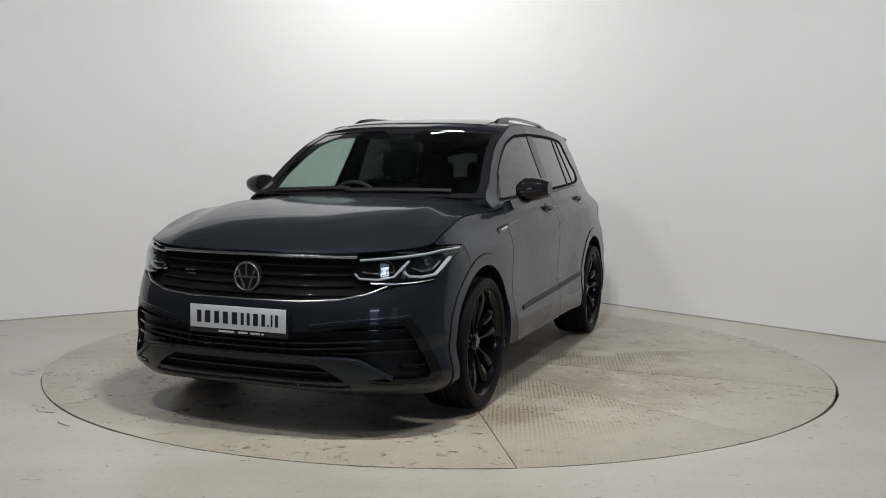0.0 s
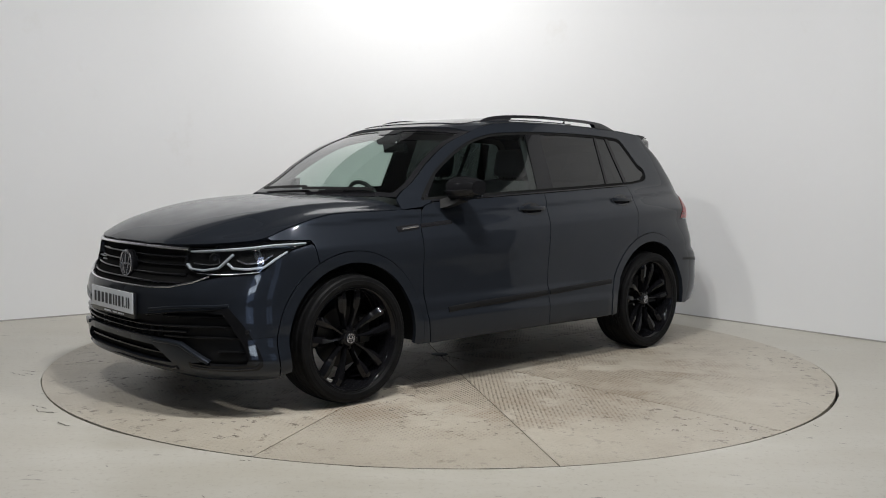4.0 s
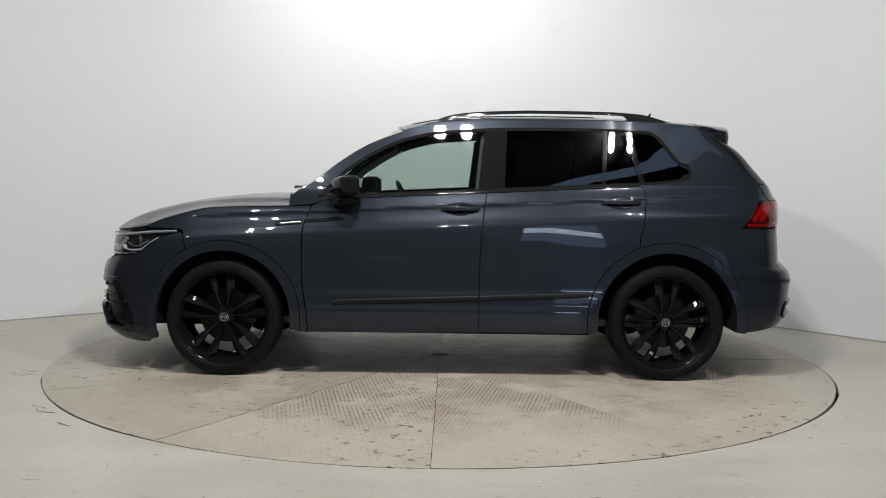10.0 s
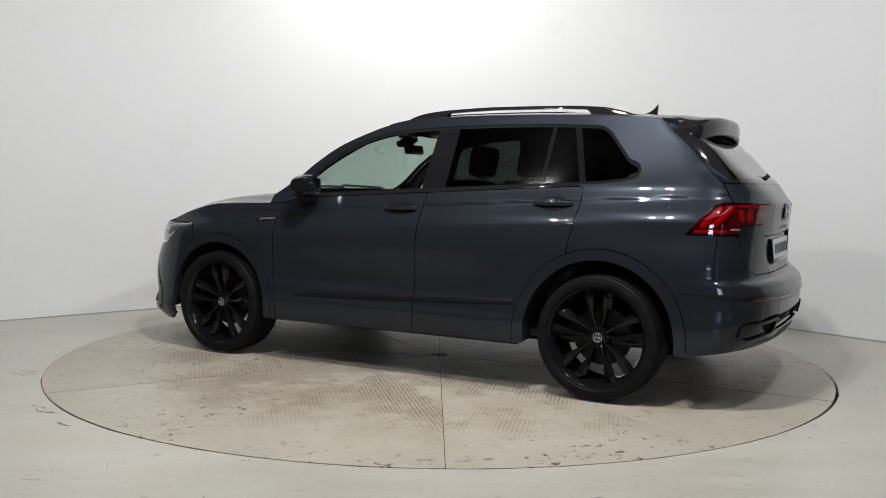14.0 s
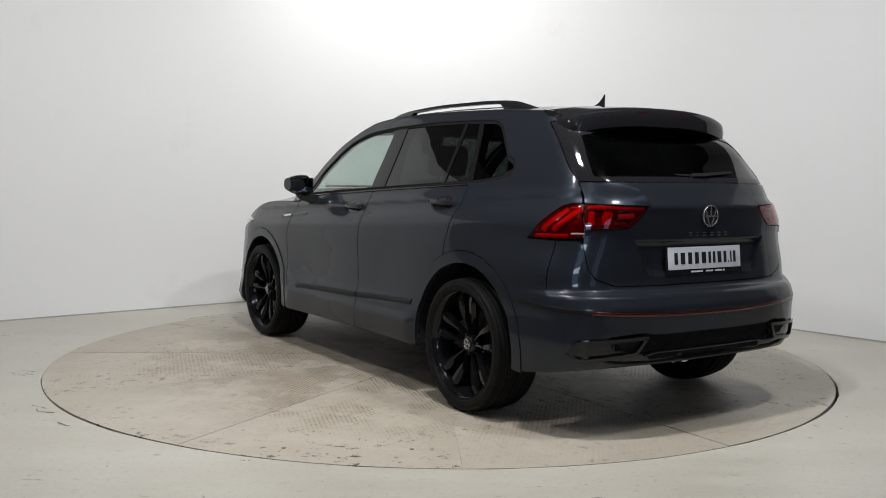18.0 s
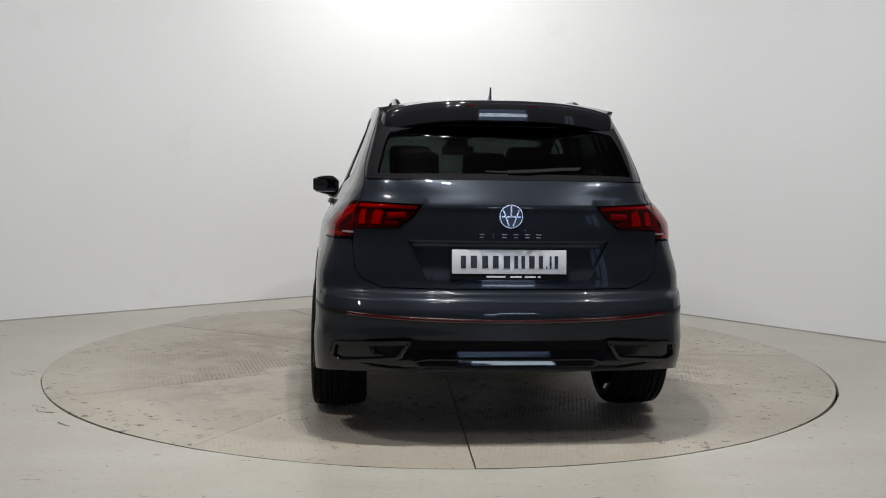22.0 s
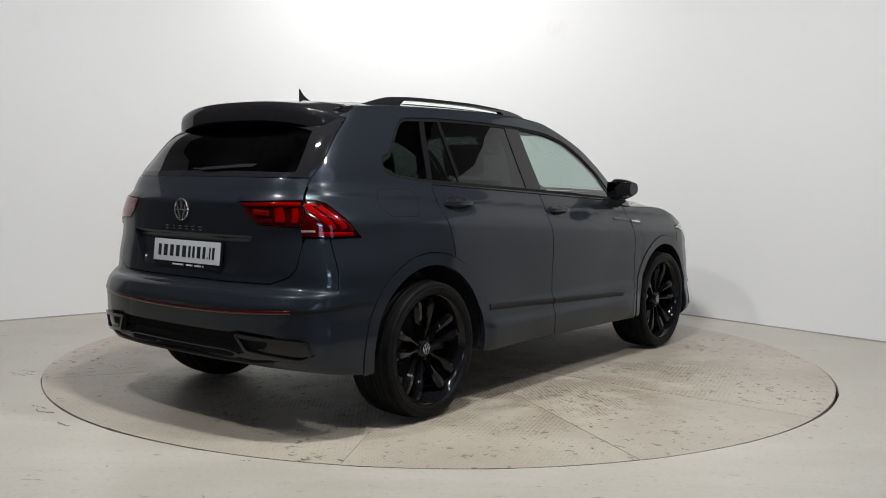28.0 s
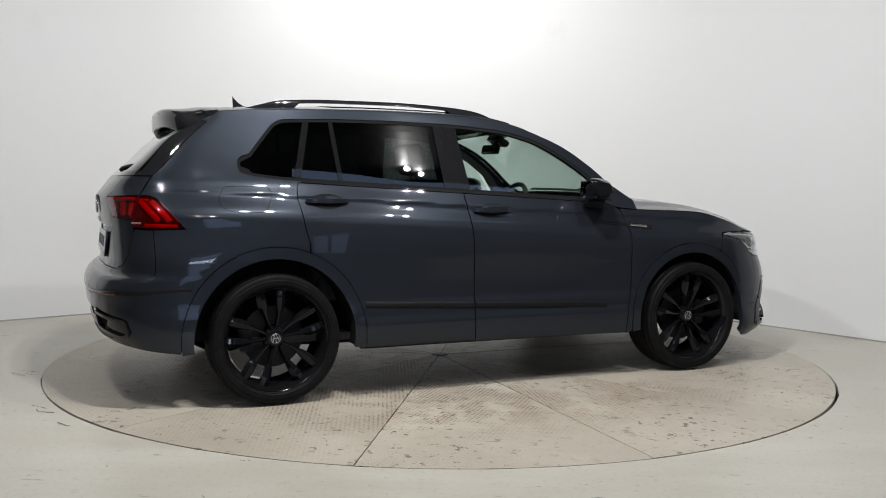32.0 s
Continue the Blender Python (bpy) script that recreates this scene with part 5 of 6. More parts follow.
# ---- the car's rear ----
def ry(y, z):
    return (at_rear(y, z), z)


def rx(x, z):
    return (LEN - at_x(x, z), z)


lamp_out = [rx(-1.795, 0.932), rx(-1.945, 0.928), ry(0.699, 0.940), ry(0.695, 0.985), ry(0.679, 1.092), rx(-1.955, 1.094), rx(-1.925, 1.080), rx(-1.86, 1.005)]
lamp_in = [ry(0.690, 0.978), ry(0.50, 0.985), ry(0.44, 1.030), ry(0.395, 1.083), ry(0.673, 1.092), ry(0.6895, 0.985)]

# tailgate
hg_half = [ry(0.0, 0.714), ry(0.30, 0.713), ry(0.56, 0.716), ry(0.65, 0.748), ry(0.685, 0.79), ry(0.700, 0.90), ry(0.697, 0.938), ry(0.692, 0.973), ry(0.495, 0.980), ry(0.435, 1.027), ry(0.385, 1.087), ry(0.640, 1.097), rx(-2.004, 1.098), rx(-1.972, 1.15), rx(-1.943, 1.192), ry(0.30, 1.196), ry(0.0, 1.197)]
recess = rounded([ry(-0.46, 0.930), ry(0.46, 0.930), ry(0.36, 0.745), ry(-0.36, 0.745)], 0.012)
panel("tailgate", mirror_loop(hg_half), tail_body, PAINT, CAR, holes=[recess], step=0.03, rim=0.02, label="dark grey tailgate with a recessed plate panel")


def recess_skin(q, z):
    p = tail_body(q, z)
    deep = 0.020 * smooth(np.asarray(z, float), 0.745, 0.80) * smooth(-np.asarray(z, float), -0.93, -0.915)
    p[..., 0] += deep
    return p


panel("plate_recess", recess, recess_skin, PAINT, CAR, step=0.03, rim=0)
glass_half = [ry(0.0, 1.200), ry(0.35, 1.199), *[rx(x - 0.003, z) for x, z in PILLAR_EDGE[2:]], ry(0.30, 1.50), ry(0.0, 1.503)]
panel("rear_window", mirror_loop(glass_half), tail_body, GLASS_REAR, CAR, off=-0.004, rim=0, step=0.06, label="dark privacy tailgate window")
gin = [ry(0.0, 1.228), ry(0.35, 1.226), ry(0.595, 1.222), ry(0.572, 1.31), ry(0.535, 1.42), ry(0.30, 1.455), ry(0.0, 1.46)]
behind = [ry(0.0, 1.17), ry(0.35, 1.17), rx(-1.94, 1.165), *[rx(x + 0.02, z) for x, z in PILLAR_EDGE[2:]], ry(0.30, 1.515), ry(0.0, 1.518)]
panel("rear_window_seal", mirror_loop(behind), tail_body, SEAL, CAR, holes=[mirror_loop(gin)], off=-0.022, rim=0, step=0.04)
panel("rear_window_border", mirror_loop(glass_half), tail_body, GLOSS_BLACK, CAR, holes=[rounded(mirror_loop(gin), 0.03)], off=-0.002, rim=0.01, step=0.04, label="black border of the tailgate window")

# bumper in two bands with the black and red line between them
half = [(q, zline(q) + 0.012) for q in np.linspace(0, LEN - at_x(-1.90, 0.60), 20)]
half += [rx(-1.949, 0.70), rx(-1.949, 0.922), ry(0.712, 0.925), ry(0.703, 0.90), ry(0.688, 0.788), ry(0.653, 0.744), ry(0.56, 0.711), ry(0.30, 0.708), ry(0.0, 0.709)]
panel("rear_bumper_top", mirror_loop(half), tail_body, PAINT, CAR, step=0.03, rim=0.02, label="dark grey upper rear bumper skin")
qa = LEN - at_x(-1.772, 0.56)
half = [ry(0.0, 0.343), ry(0.50, 0.340), ry(0.66, 0.334), rx(-2.05, 0.328), rx(-1.95, 0.313), rx(-1.845, 0.300)] + [(LEN - u, z) for u, z in circle_bit(-AXLE, A_OUT + G, -6, 26, 14)] + [(q, zline(q) - 0.012) for q in np.linspace(qa, 0, 24)]
diff_half = [ry(0.0, 0.352), ry(0.49, 0.353), ry(0.62, 0.370), rx(-2.085, 0.382), rx(-2.055, 0.41), rx(-2.075, 0.465), rx(-2.10, 0.480), ry(0.46, 0.504), ry(0.40, 0.492), ry(0.0, 0.492)]
panel("rear_bumper", mirror_loop(half), tail_body, PAINT, CAR, holes=[mirror_loop(diff_half)], step=0.03, rim=0.025, label="dark grey lower rear bumper skin")

def diffuser_skin(q, z):
    """The diffuser panel stands upright behind the bumper's edge."""
    p = tail_body(q, z)
    p[..., 0] = np.maximum(p[..., 0], -2.186 + 0.03 * smooth(z, 0.34, 0.50))
    return p


panel("diffuser", mirror_loop(diff_half), diffuser_skin, GLOSS_BLACK, CAR, off=-0.006, rim=0, step=0.04, label="black rear diffuser panel")
for m in (False, True):
    ex = rounded([ry(0.43, 0.488), rx(-2.085, 0.470), rx(-2.06, 0.392), rx(-2.085, 0.372), ry(0.49, 0.398)], 0.02)
    trim = panel("exhaust_trim", ex, tail_body, GLOSS_BLACK, CAR, holes=[inset(ex, 0.016)], off=0.010, rim=0.03, step=0.02, mirror=m, label="gloss black exhaust surround")
    panel("mesh", inset(ex, 0.014), tail_body, LINER, trim, off=-0.012, rim=0, step=0.05, mirror=m)
    blade("divider", [ry(0.602, 0.408), ry(0.612, 0.470)], -0.006, 0.006, 0.01, GLOSS_BLACK, trim, fn=tail_body, mirror=m)
    blade("trim_edge", [ry(0.45, 0.482), ry(0.62, 0.474), rx(-2.085, 0.466)], 0.012, 0.003, 0.01, GLOSS_BLACK, trim, fn=tail_body, mirror=m)
line = [(q, zline(q)) for q in np.linspace(-qa, qa, 60)]
blade("bumper_line", line, 0.001, 0.034, 0.02, STRIP_BLACK, fn=tail_body, label="gloss black line round the rear bumper")
qr = at_rear(0.72, 0.59)
blade("red_reflector", [(q, zline(q)) for q in np.linspace(-qr, qr, 40)], 0.003, 0.018, 0.01, RED_LINE, fn=tail_body, label="thin red reflector strip across the bumper")
blade("diffuser_edge", mirrored_line([ry(0.0, 0.350), ry(0.50, 0.351), ry(0.62, 0.363)]), 0.003, 0.018, 0.03, MATT_BLACK, fn=tail_body)
blade("diffuser_fin", mirrored_line([ry(0.0, 0.40), ry(0.36, 0.40), ry(0.43, 0.385)]), -0.006, 0.010, 0.02, GLOSS_BLACK, fn=tail_body)


def tail_light(mirror):
    outer = panel("tail_light", lamp_out, tail_body, RED_LENS, CAR, off=0.004, rim=0.0, step=0.025, mirror=mirror, label="red wraparound tail lamp on the rear wing")
    inner = panel("tail_light", lamp_in, tail_body, RED_LENS, CAR, off=0.004, rim=0.0, step=0.025, mirror=mirror, label="red tail lamp segment on the tailgate")
    panel("housing", lamp_out, tail_body, RED_DARK, outer, off=-0.022, rim=0, step=0.04, mirror=mirror)
    panel("housing", lamp_in, tail_body, RED_DARK, inner, off=-0.022, rim=0, step=0.04, mirror=mirror)
    for lens, loop in ((outer, lamp_out), (inner, lamp_in)):
        verts, norms, faces = skin_mesh(loop, [], tail_body, 0.025, 0.003, 0.026, mirror)
        welded("edge", verts, [f for f in faces if len(f) == 4], RED_DARK, lens)
    for x0, x1 in ((-1.905, -1.835), (-1.955, -1.885), (-2.005, -1.94)):
        blade("light_bar", [rx(x0, 1.074), rx(x1, 0.990), rx(x1 + 0.012, 0.968)], -0.006, 0.030, 0.012, RED_INNER, outer, fn=tail_body, mirror=mirror)
    blade("light_bar", [ry(0.683, 1.078), rx(-1.965, 1.078)], -0.004, 0.016, 0.012, RED_INNER, outer, fn=tail_body, mirror=mirror)
    blade("light_bar", [rx(-1.99, 0.945), rx(-1.83, 0.944)], -0.006, 0.020, 0.012, RED_INNER, outer, fn=tail_body, mirror=mirror)
    blade("reverse_lamp", [ry(0.696, 0.957), rx(-2.00, 0.957)], 0.0052, 0.010, 0.006, CLEAR_STRIP, outer, "narrow clear lamp strip", fn=tail_body, mirror=mirror)
    blade("light_bar", [ry(0.415, 1.074), ry(0.67, 1.080)], 0.000, 0.018, 0.012, RED_INNER, inner, fn=tail_body, mirror=mirror)
    blade("light_bar", [ry(0.585, 1.062), ry(0.60, 0.996)], -0.006, 0.045, 0.012, RED_INNER, inner, fn=tail_body, mirror=mirror)
    blade("light_bar", [ry(0.655, 1.062), ry(0.665, 0.996)], -0.006, 0.030, 0.012, RED_INNER, inner, fn=tail_body, mirror=mirror)
    blade("light_bar", [ry(0.50, 1.0), ry(0.56, 0.998)], -0.006, 0.02, 0.012, RED_DARK, inner, fn=tail_body, mirror=mirror)
    blade("reverse_lamp", [ry(0.465, 1.040), ry(0.545, 1.036)], -0.002, 0.026, 0.008, CLEAR_STRIP, inner, "clear reversing lamp window", fn=tail_body, mirror=mirror)


tail_light(False)
tail_light(True)
emblem(CAR, 0.054, Matrix.Translation((-2.168, 0, 1.038)) @ pose(0, 0, 0, 90, 0, -90), 0.005)
v, f = lathe([(0.052, 0.0), (0.052, 0.004), (0.0, 0.005)], 40)
raw_part("badge_disc", [(-2.166 - y, x, z + 1.038) for x, y, z in v], f, GLOSS_BLACK, CAR)
for k, w in enumerate((0.022, 0.007, 0.024, 0.022, 0.024, 0.024)):
    box("badge_bar", (0.004, w, 0.005), (-2.160, 0.128 - 0.051 * k, 0.957), SATIN, CAR, bevel=0.001)
    box("badge_bar", (0.004, w * 0.8, 0.005), (-2.159, 0.128 - 0.051 * k, 0.944), SATIN, CAR, bevel=0.001)
plate(CAR, Matrix.Translation((-2.137, 0, 0.830)) @ pose(0, 0, 0, 90, 0, -90) @ pose(0, 0, 0, -6), True)


# roof spoiler over the window
def spoiler():
    ys = np.linspace(-1, 1, 61)
    n = 12
    verts = []
    for u in ys:
        a = abs(u)
        y = u * 0.580
        x0 = -1.585
        x1 = -1.845 + 0.09 * a ** 3 + 0.10 * max(0, (a - 0.93) / 0.07) ** 2
        zr = float(roof_skin(np.array([x0]), np.array([min(abs(y), 0.55)]))[0, 2])
        drop = 0.022 + 0.018 * a ** 2 + 0.035 * max(0, (a - 0.90) / 0.10) ** 2
        z1 = zr - drop + 0.006
        low = 0.100 - 0.024 * max(0, (a - 0.9) / 0.1)
        prof = ((x0, zr + 0.003), (x0 - 0.08, zr + 0.002 - drop * 0.12), (x0 + (x1 - x0) * 0.6, zr - drop * 0.45), (x1 + 0.03, z1 + 0.004), (x1 + 0.010, z1 - 0.001), (x1 + 0.002, z1 - 0.010),
                (x1 - 0.004, z1 - 0.040), (x1, z1 - low + 0.008), (x1 + 0.012, z1 - low), (x1 + 0.060, z1 - low + 0.004), (x1 + 0.11, z1 - low + 0.008), (x0 - 0.06, zr - 0.085))
        verts += [(x, y, z) for x, z in prof]
    m = len(ys)
    faces = [(i * n + k, (i + 1) * n + k, (i + 1) * n + (k + 1) % n, i * n + (k + 1) % n) for i in range(m - 1) for k in range(n)]
    faces += [tuple(range(n - 1, -1, -1)), tuple((m - 1) * n + k for k in range(n))]
    raw_part("roof_spoiler", verts, faces, GLOSS_BLACK, CAR, "gloss black roof spoiler over the tailgate window", angle=45)
    box("brake_light", (0.006, 0.34, 0.012), (-1.842, 0, 1.546), BRAKE_DARK, CAR, bevel=0.002)


spoiler()

# wiper, aerial
wv, wf = sweep([(-2.040, 0.0, 1.230), (-2.043, -0.10, 1.234), (-2.020, -0.25, 1.244), (-1.995, -0.36, 1.248)], [(-0.012, 0), (0, 0.014), (0.012, 0), (0, -0.006)])
raw_part("rear_wiper", wv, wf, LINER, CAR, "black rear window wiper")
wv, wf = sweep([(-2.025, 0.10, 1.234), (-2.035, -0.10, 1.230), (-2.005, -0.36, 1.240)], [(-0.006, 0), (0, 0.007), (0.006, 0), (0, -0.007)])
raw_part("wiper_blade", wv, wf, LINER, CAR)
av = []
for t in np.linspace(0, 1, 8):
    x, h, w = -1.285 - 0.112 * t, 0.016 * smooth(t, 0, 0.3) + 0.066 * t ** 2.6, 0.024 * (1 - 0.7 * t)
    z = float(roof_mid(x)) - 0.004
    av += [(x, w, z), (x - 0.006 * t, 0.008 * (1 - 0.5 * t), z + h), (x - 0.006 * t, -0.008 * (1 - 0.5 * t), z + h), (x, -w, z)]
af = [(i * 4 + k, i * 4 + 4 + k, i * 4 + 5 + k, i * 4 + 1 + k) for i in range(7) for k in range(3)] + [(28, 29, 30, 31)]
raw_part("shark_fin_aerial", av, af, GLOSS_BLACK, CAR, "gloss black shark-fin aerial")


# ---- mirrors, handles, rails, trims ----
def door_mirror(m):
    verts, faces = [], []
    rows, cols = 9, 20
    for i in range(rows):
        t = i / (rows - 1)
        y = 0.845 + 0.183 * t
        h = 0.073 * (1 - 0.45 * t ** 3) * (0.55 + 0.45 * smooth(t, 0, 0.22))
        d = 0.100 * (1 - 0.40 * t ** 2.2) * (0.6 + 0.4 * smooth(t, 0, 0.25))
        for k in range(cols):
            a = 2 * math.pi * k / cols
            ca, sa = math.cos(a), math.sin(a)
            dx = d * (abs(ca) ** 0.75) * (1.25 if ca > 0 else -0.60)
            dz = h * math.copysign(abs(sa) ** 0.75, sa)
            verts.append((0.582 - 0.035 * t + dx, m * y, 1.143 + 0.012 * t + dz))
    for i in range(rows - 1):
        for k in range(cols):
            l = (k + 1) % cols
            faces.append((i * cols + k, i * cols + l, (i + 1) * cols + l, (i + 1) * cols + k)[::m])
    faces += [tuple(range(cols))[::-m], tuple((rows - 1) * cols + k for k in range(cols))[::m]]
    ob = raw_part("door_mirror", verts, faces, INTAKE_BLACK, CAR, "gloss black door mirror housing", angle=50)
    bm = box_bm(0.008, 0.148, 0.100, 0.003)
    bmesh.ops.bevel(bm, geom=[e for e in bm.edges if abs(e.verts[0].co.x - e.verts[1].co.x) > 0.004], offset=0.02, segments=3, affect="EDGES")
    bmesh.ops.transform(bm, matrix=pose(0.517, m * 0.938, 1.149, 0, 0, -6 * m), verts=bm.verts)
    part("mirror_glass", bm, MIRROR, ob, "silver mirror glass")
    v, f = sweep([(0.64, m * 0.812, 1.055), (0.625, m * 0.845, 1.066), (0.60, m * 0.880, 1.085), (0.59, m * 0.91, 1.10)], [(-0.055, -0.030), (-0.03, 0.030), (0.035, 0.030), (0.06, -0.022)])
    raw_part("mirror_arm", v, f, MATT_BLACK, ob)
    v, f = sweep([(0.702, m * 0.88, 1.132), (0.688, m * 0.94, 1.136), (0.640, m * 1.005, 1.142)], ring_section(0.003, 6))
    raw_part("indicator", v, f, GLOSS_BLACK, ob)


door_mirror(1)
door_mirror(-1)


def door_handle(x0, x1, z, m):
    mid = (x0 + x1) / 2
    cup = [(at_x(mid + 0.092 * math.cos(a), z), z + 0.040 * math.sin(a)) for a in np.linspace(0, 2 * math.pi, 24, endpoint=False)]
    c = panel("handle_cup", cup, body, GLOSS_BLACK, CAR, off=0.0015, rim=0.003, step=0.03, mirror=m < 0)
    xs = np.linspace(x0, x1, 13)
    path = []
    for i, x in enumerate(xs):
        t = i / 12
        y = float(side_y(x, z)) + 0.006 + 0.020 * math.sin(math.pi * t) ** 0.45
        path.append((x, m * y, z + 0.004))
    v, f = sweep(path, [(-0.007, -0.010), (-0.007, 0.010), (0.003, 0.012), (0.007, 0.006), (0.007, -0.006), (0.003, -0.012)])
    h = raw_part("door_handle", v, f, PAINT, CAR, "dark grey door handle", angle=50)
    bm = bmesh.new()
    bm.from_mesh(h.data)
    bmesh.ops.recalc_face_normals(bm, faces=bm.faces)
    bm.to_mesh(h.data)
    bm.free()


for m in (1, -1):
    door_handle(0.035, -0.195, 1.022, m)
    door_handle(-0.94, -1.17, 1.072, m)


def rail_mesh(m):
    top = curve((-1.43, 1.575), (-1.33, 1.604), (-1.22, 1.628), (-0.95, 1.641), (-0.60, 1.643), (-0.22, 1.630), (-0.04, 1.610), (0.06, 1.578), (0.11, 1.550))
    verts, faces = [], []
    xs = np.linspace(-1.43, 0.11, 46)
    for x in xs:
        y = float(side_y(x, roof_line(x))) - 0.115
        foot = float(roof_skin(np.array([x]), np.array([y]))[0, 2]) - 0.006
        zt = max(float(top(x)), foot + 0.004)
        open_bit = -1.15 < x < -0.20
        zb = zt - 0.020 if open_bit else foot
        for dy, z in ((-0.016, zb), (-0.014, zt - 0.006), (-0.006, zt), (0.008, zt), (0.015, zt - 0.006), (0.018, zb)):
            verts.append((x, m * (y + dy), z))
    n = 6
    for i in range(len(xs) - 1):
        for k in range(n):
            l = (k + 1) % n
            faces.append((i * n + k, i * n + l, (i + 1) * n + l, (i + 1) * n + k)[::m])
    faces += [tuple(range(n))[::-m], tuple((len(xs) - 1) * n + k for k in range(n))[::m]]
    raw_part("roof_rail", verts, faces, GLOSS_BLACK, CAR, "black roof rail raised on two feet", angle=50)


rail_mesh(1)
rail_mesh(-1)
for m in (False, True):
    for pts in ([fx(0.68, 0.452), fx(0.60, 0.458), fx(0.2, 0.474), fx(-0.193, 0.489)], [fx(-0.211, 0.489), fx(-0.5, 0.502), fx(-0.858, 0.518)]):
        blade("door_strip", pts, 0.007, 0.034, 0.016, STRIP_BLACK, mirror=m, label="black strip low on the door")
    blade("wing_badge_base", [fx(1.03, 0.921), fx(0.95, 0.928), fx(0.872, 0.935)], 0.004, 0.036, 0.01, GLOSS_BLACK, mirror=m)
    blade("wing_badge", [fx(0.995, 0.923), fx(0.93, 0.930), fx(0.874, 0.935)], 0.007, 0.013, 0.01, CHROME, mirror=m, label="silver badge strip on the front wing")
    blade("wing_badge_tail", [fx(0.857, 0.937), fx(0.72, 0.948), fx(0.62, 0.956)], 0.004, 0.026, 0.01, GLOSS_BLACK, mirror=m)
    blade("belt_strip", [(at_x(x, belt(x) - 0.006), belt(x) - 0.006) for x in np.linspace(0.72, -1.18, 30)], 0.003, 0.012, 0.015, GLOSS_BLACK, mirror=m, label="black strip under the side windows")
    blade("sill", [fx(0.84, 0.282), fx(0.2, 0.284), fx(-0.4, 0.286), fx(-0.84, 0.288)], -0.014, 0.03, 0.05, MATT_BLACK, mirror=m, label="black sill under the doors")
# fuel filler flap, on the car's right
flap = rounded(side_loop((-1.355, 1.15), (-1.345, 1.09), (-1.39, 1.015), (-1.585, 1.018), (-1.625, 1.07), (-1.59, 1.148)), 0.03)
flap = dense(flap, 0.02) + [flap[0]]
blade("fuel_flap_joint", flap, 0.0008, 0.004, 0.004, SHADOW_LINE, mirror=True)
# roof joint lines and front wipers
for m in (1, -1):
    pts = [(x, m * (float(side_y(x, roof_line(x))) - 0.012), float(roof_skin(np.array([x]), np.array([float(side_y(x, roof_line(x))) - 0.012]))[0, 2]) + 0.0005) for x in np.linspace(-1.70, 0.14, 40)]
    v, f = sweep(pts, ring_section(0.004, 6))
    raw_part("roof_joint", v, f, SEAL, CAR)
for y0, y1 in ((-0.10, 0.58), (-0.62, -0.08)):
    pts = []
    for t in np.linspace(0, 1, 10):
        u = (y0 + (y1 - y0) * t) / 0.78
        p = windscreen_skin(np.array([u]), np.array([0.035 + 0.02 * t]))[0]
        pts.append((p[0] + 0.010, p[1], p[2] + 0.014))
    v, f = sweep(pts, [(-0.008, -0.006), (-0.004, 0.010), (0.004, 0.010), (0.008, -0.006)])
    raw_part("windscreen_wiper", v, f, MATT_BLACK, CAR, "black windscreen wiper")

# ---- cabin ----
def cushion(name, size, at, mat, parent, rot=(0, 0, 0), bevel=0.05, label=""):
    return box(name, size, at, mat, parent, bevel, label, rot, 3)


box("cabin_floor", (2.7, 1.56, 0.04), (-0.25, 0, 0.33), TRIM_DARK, CAR, bevel=0)
box("boot_floor", (0.75, 1.25, 0.04), (-1.62, 0, 0.78), TRIM_DARK, CAR, bevel=0)
box("boot_cover", (0.72, 1.22, 0.02), (-1.60, 0, 1.06), TRIM_DARK, CAR, bevel=0.004)
box("bulkhead", (0.04, 1.50, 0.70), (0.86, 0, 0.70), TRIM_DARK, CAR, bevel=0)
dv = []
for y in np.linspace(-0.74, 0.74, 21):
    hump = 0.035 * math.exp(-((y + 0.37) / 0.20) ** 2)
    for x, z in ((0.84, 1.05), (0.72, 1.075), (0.52, 1.07 + hump), (0.40, 1.03 + hump), (0.36, 0.92), (0.42, 0.70), (0.60, 0.55)):
        dv.append((x, y, z - 0.02 * (abs(y) / 0.74) ** 3))
dash = raw_part("dashboard", dv, [(i * 7 + k, i * 7 + k + 1, (i + 1) * 7 + k + 1, (i + 1) * 7 + k) for i in range(20) for k in range(6)], TRIM_DARK, CAR, "dark soft plastic dashboard")
box("centre_console", (0.95, 0.22, 0.35), (-0.05, 0, 0.52), TRIM_DARK, CAR, bevel=0.03)
box("screen", (0.02, 0.24, 0.13), (0.375, 0, 0.98), GLOSS_BLACK, CAR, bevel=0.005)


def seat(x, y, wide, rear=False):
    base = cushion("rear_seat" if rear else "front_seat", (0.52, wide, 0.16), (x, y, 0.60), FABRIC, CAR, (0, -6, 0), 0.05, "charcoal fabric seat")
    cushion("backrest", (0.14, wide * 0.96, 0.60), (x - 0.30, y, 0.90), FABRIC, base, (0, -16, 0), 0.05)
    heads = (y,) if not rear else (y - 0.37, y, y + 0.37)
    for hy in heads:
        hz = 1.315 if not rear else 1.27
        cushion("headrest", (0.10, 0.26 if not rear else 0.24, 0.19 if not rear else 0.15), (x - 0.42, hy, hz), FABRIC, base, (0, -10, 0), 0.045)
        for dy in (-0.05, 0.05):
            v, f = sweep([(x - 0.38, hy + dy, 1.14), (x - 0.415, hy + dy, 1.27)], ring_section(0.006, 6))
            raw_part("headrest_post", v, f, STEEL, base)


seat(0.02, 0.37, 0.50)
seat(0.02, -0.37, 0.50)
seat(-0.78, 0.0, 1.26, True)
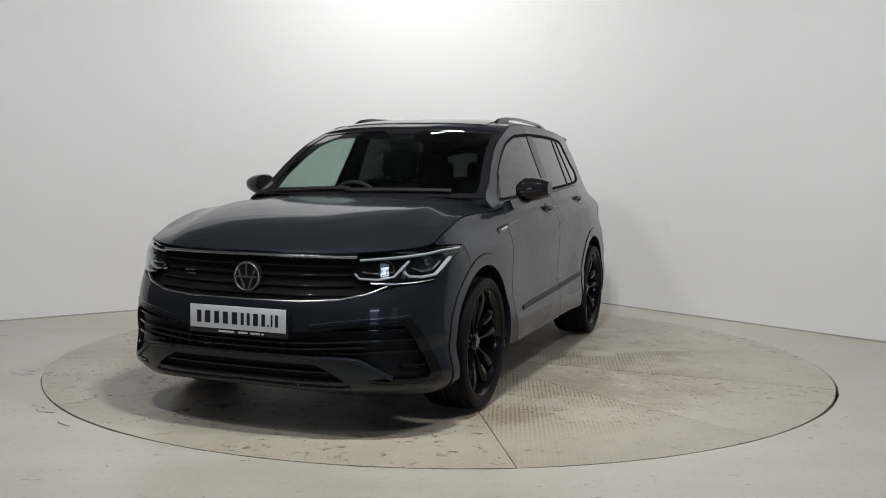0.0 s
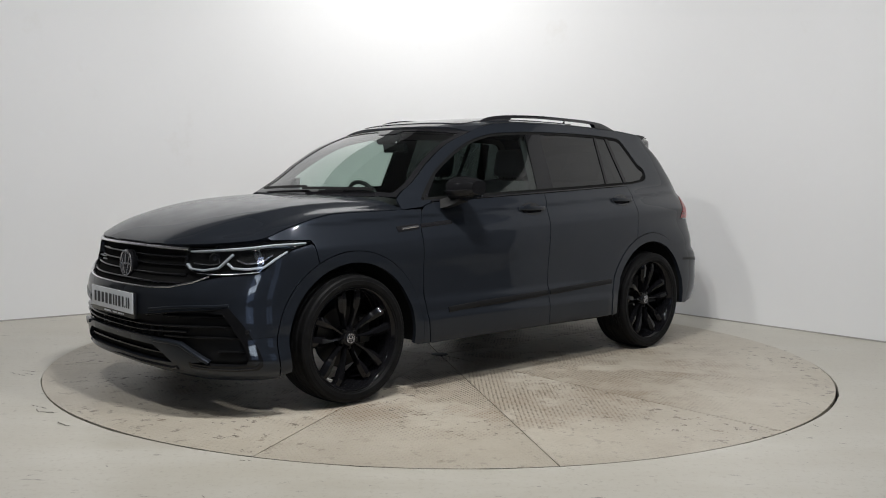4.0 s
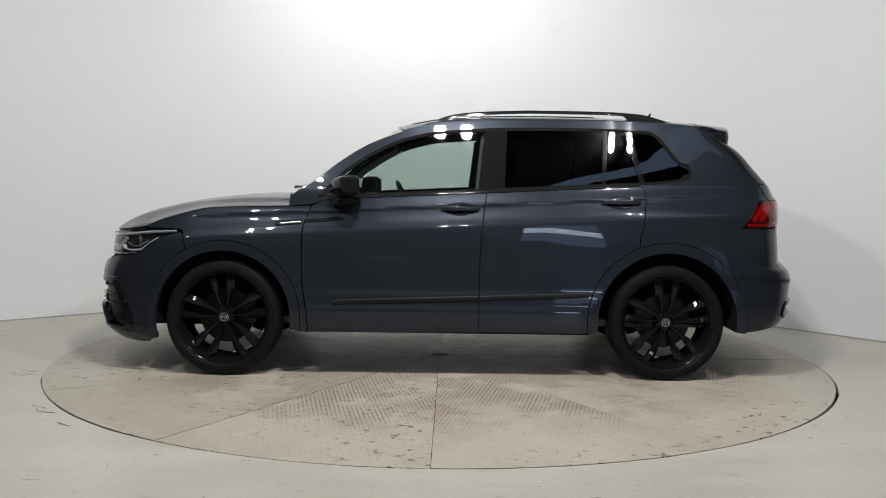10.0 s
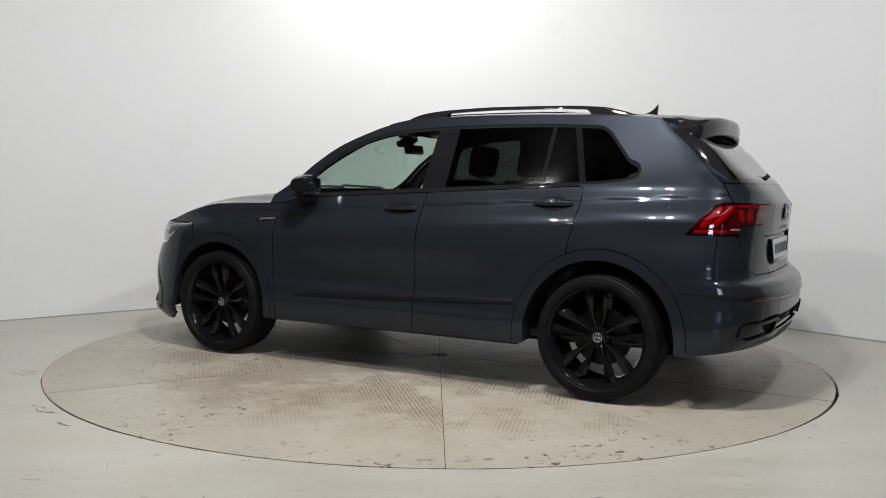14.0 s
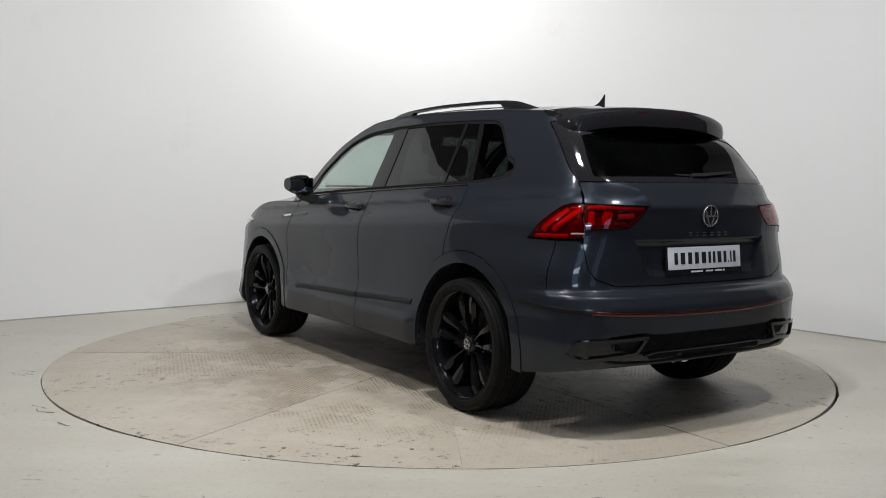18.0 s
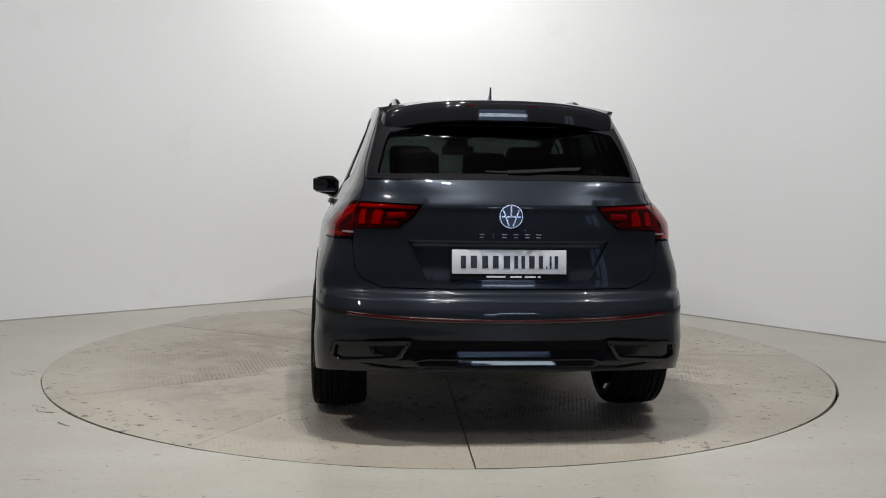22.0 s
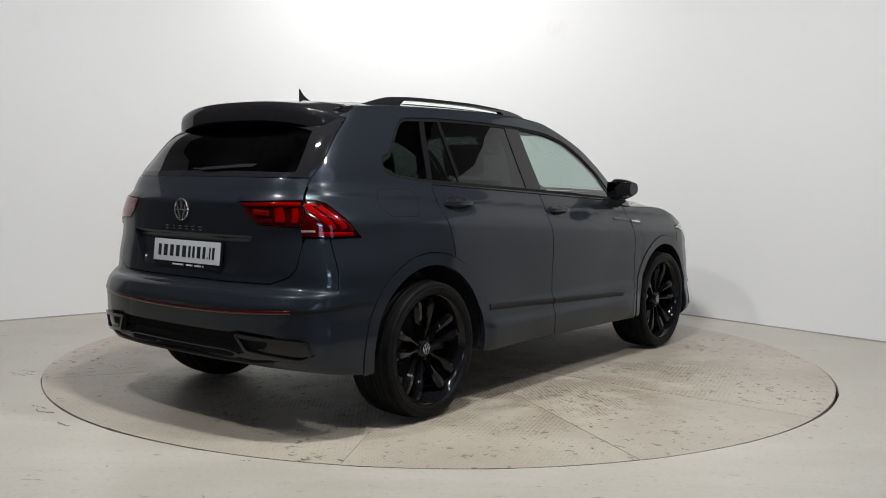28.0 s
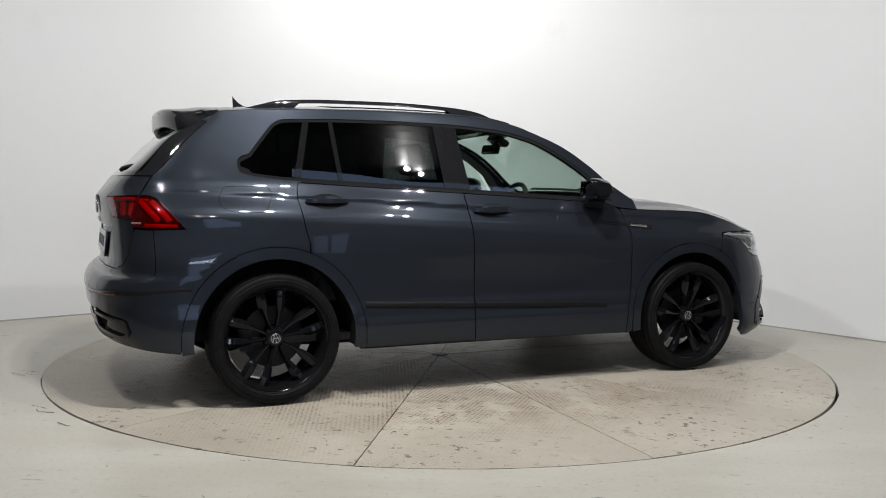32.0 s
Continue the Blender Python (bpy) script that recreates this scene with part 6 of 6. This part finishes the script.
# steering wheel, on the car's right
tilt = pose(0.28, -0.37, 1.005, 0, -66, 0)
v, f = [], []
for a in np.linspace(0, 2 * math.pi, 40, endpoint=False):
    for b in np.linspace(0, 2 * math.pi, 8, endpoint=False):
        r = 0.185 + 0.015 * math.cos(b)
        v.append(tuple(tilt @ Vector((r * math.cos(a), r * math.sin(a), 0.015 * math.sin(b)))))
f = [(i * 8 + k, ((i + 1) % 40) * 8 + k, ((i + 1) % 40) * 8 + (k + 1) % 8, i * 8 + (k + 1) % 8) for i in range(40) for k in range(8)]
wheel_rim = raw_part("steering_wheel", v, f, TRIM_DARK, CAR, "black leather steering wheel")
for size, at in (((0.16, 0.13, 0.04), (0, 0, 0.015)), ((0.05, 0.34, 0.02), (0, 0, 0)), ((0.16, 0.05, 0.02), (-0.10, 0, 0))):
    bm = box_bm(*size, 0.012)
    bmesh.ops.transform(bm, matrix=tilt @ Matrix.Translation(at), verts=bm.verts)
    part("steering_hub" if size[0] > 0.15 and size[1] > 0.1 else "steering_spoke", bm, TRIM_DARK, wheel_rim)
v, f = sweep([(0.33, -0.37, 0.985), (0.55, -0.37, 0.92)], ring_section(0.04, 10))
raw_part("steering_column", v, f, TRIM_DARK, CAR)
bm = box_bm(0.03, 0.23, 0.065, 0.014, 3)
bmesh.ops.transform(bm, matrix=pose(0.33, 0, 1.405, 0, 12, 0), verts=bm.verts)
im = part("interior_mirror", bm, GLOSS_BLACK, CAR, "black interior mirror under the roof")
v, f = sweep([(0.35, 0, 1.43), (0.385, 0, 1.465)], ring_section(0.014, 8))
raw_part("mirror_stalk", v, f, GLOSS_BLACK, im)
box("camera_cover", (0.10, 0.16, 0.04), (0.385, 0, 1.462), GLOSS_BLACK, CAR, bevel=0.012, rot=(0, 30, 0))
# headliner and inner pillars
hl = [(x, float(side_y(x, roof_line(x))) - 0.03) for x in np.linspace(-1.70, 0.14, 20)]
panel("headliner", hl + [(0.24, 0.3), (0.26, 0.0), (0.24, -0.3)] + [(x, -y) for x, y in hl[::-1]], roof_skin, HEADLINER, CAR, off=-0.035, rim=0, step=0.08)
for m in (False, True):
    for a, b in ((B1, B0), (D1, D0)):
        panel("inner_pillar", clip_x(glass_loop, (a[0] - 0.02, a[1]), (b[0] + 0.02, b[1])), body, TRIM_DARK, CAR, off=-0.045, rim=0, step=0.06, mirror=m)
    panel("door_lining", side_loop((0.80, 0.40), (0.76, belt(0.76) - 0.03), (0.3, belt(0.3) - 0.02), (-0.5, belt(-0.5) - 0.02), (-1.30, belt(-1.3) - 0.02), (-1.55, 1.19), (-1.80, 1.16), (-1.80, 0.84), (-0.80, 0.84), (-0.80, 0.40)), body, TRIM_DARK, CAR, off=-0.055, rim=0, step=0.08, mirror=m)
    seatbelt = clip_x(glass_loop, (-0.33, 0.25), (-0.285, 0.25))
    panel("seat_belt", seatbelt, body, TRIM_DARK, CAR, off=-0.09, rim=0, step=0.06, mirror=m)
    # roof frame and pillar lining seen through the glass
    ring_out = inset(surround, -0.03)
    panel("window_frame_lining", ring_out, body, TRIM_DARK, CAR, holes=[inset(surround, 0.012)], off=-0.03, rim=0, step=0.05, mirror=m)


def motions():
    """The table and the car on it turn together about the table's axis."""
    for ob in CAR.children:
        ob.location.x -= PIVOT[0]
        ob.location.y -= PIVOT[1]
    CAR.location.z = 0.003
    walk(TABLE, TURN)
    walk(CAR, [(t, pose(0, 0, 0.003) @ m) for t, m in TURN])


motions()
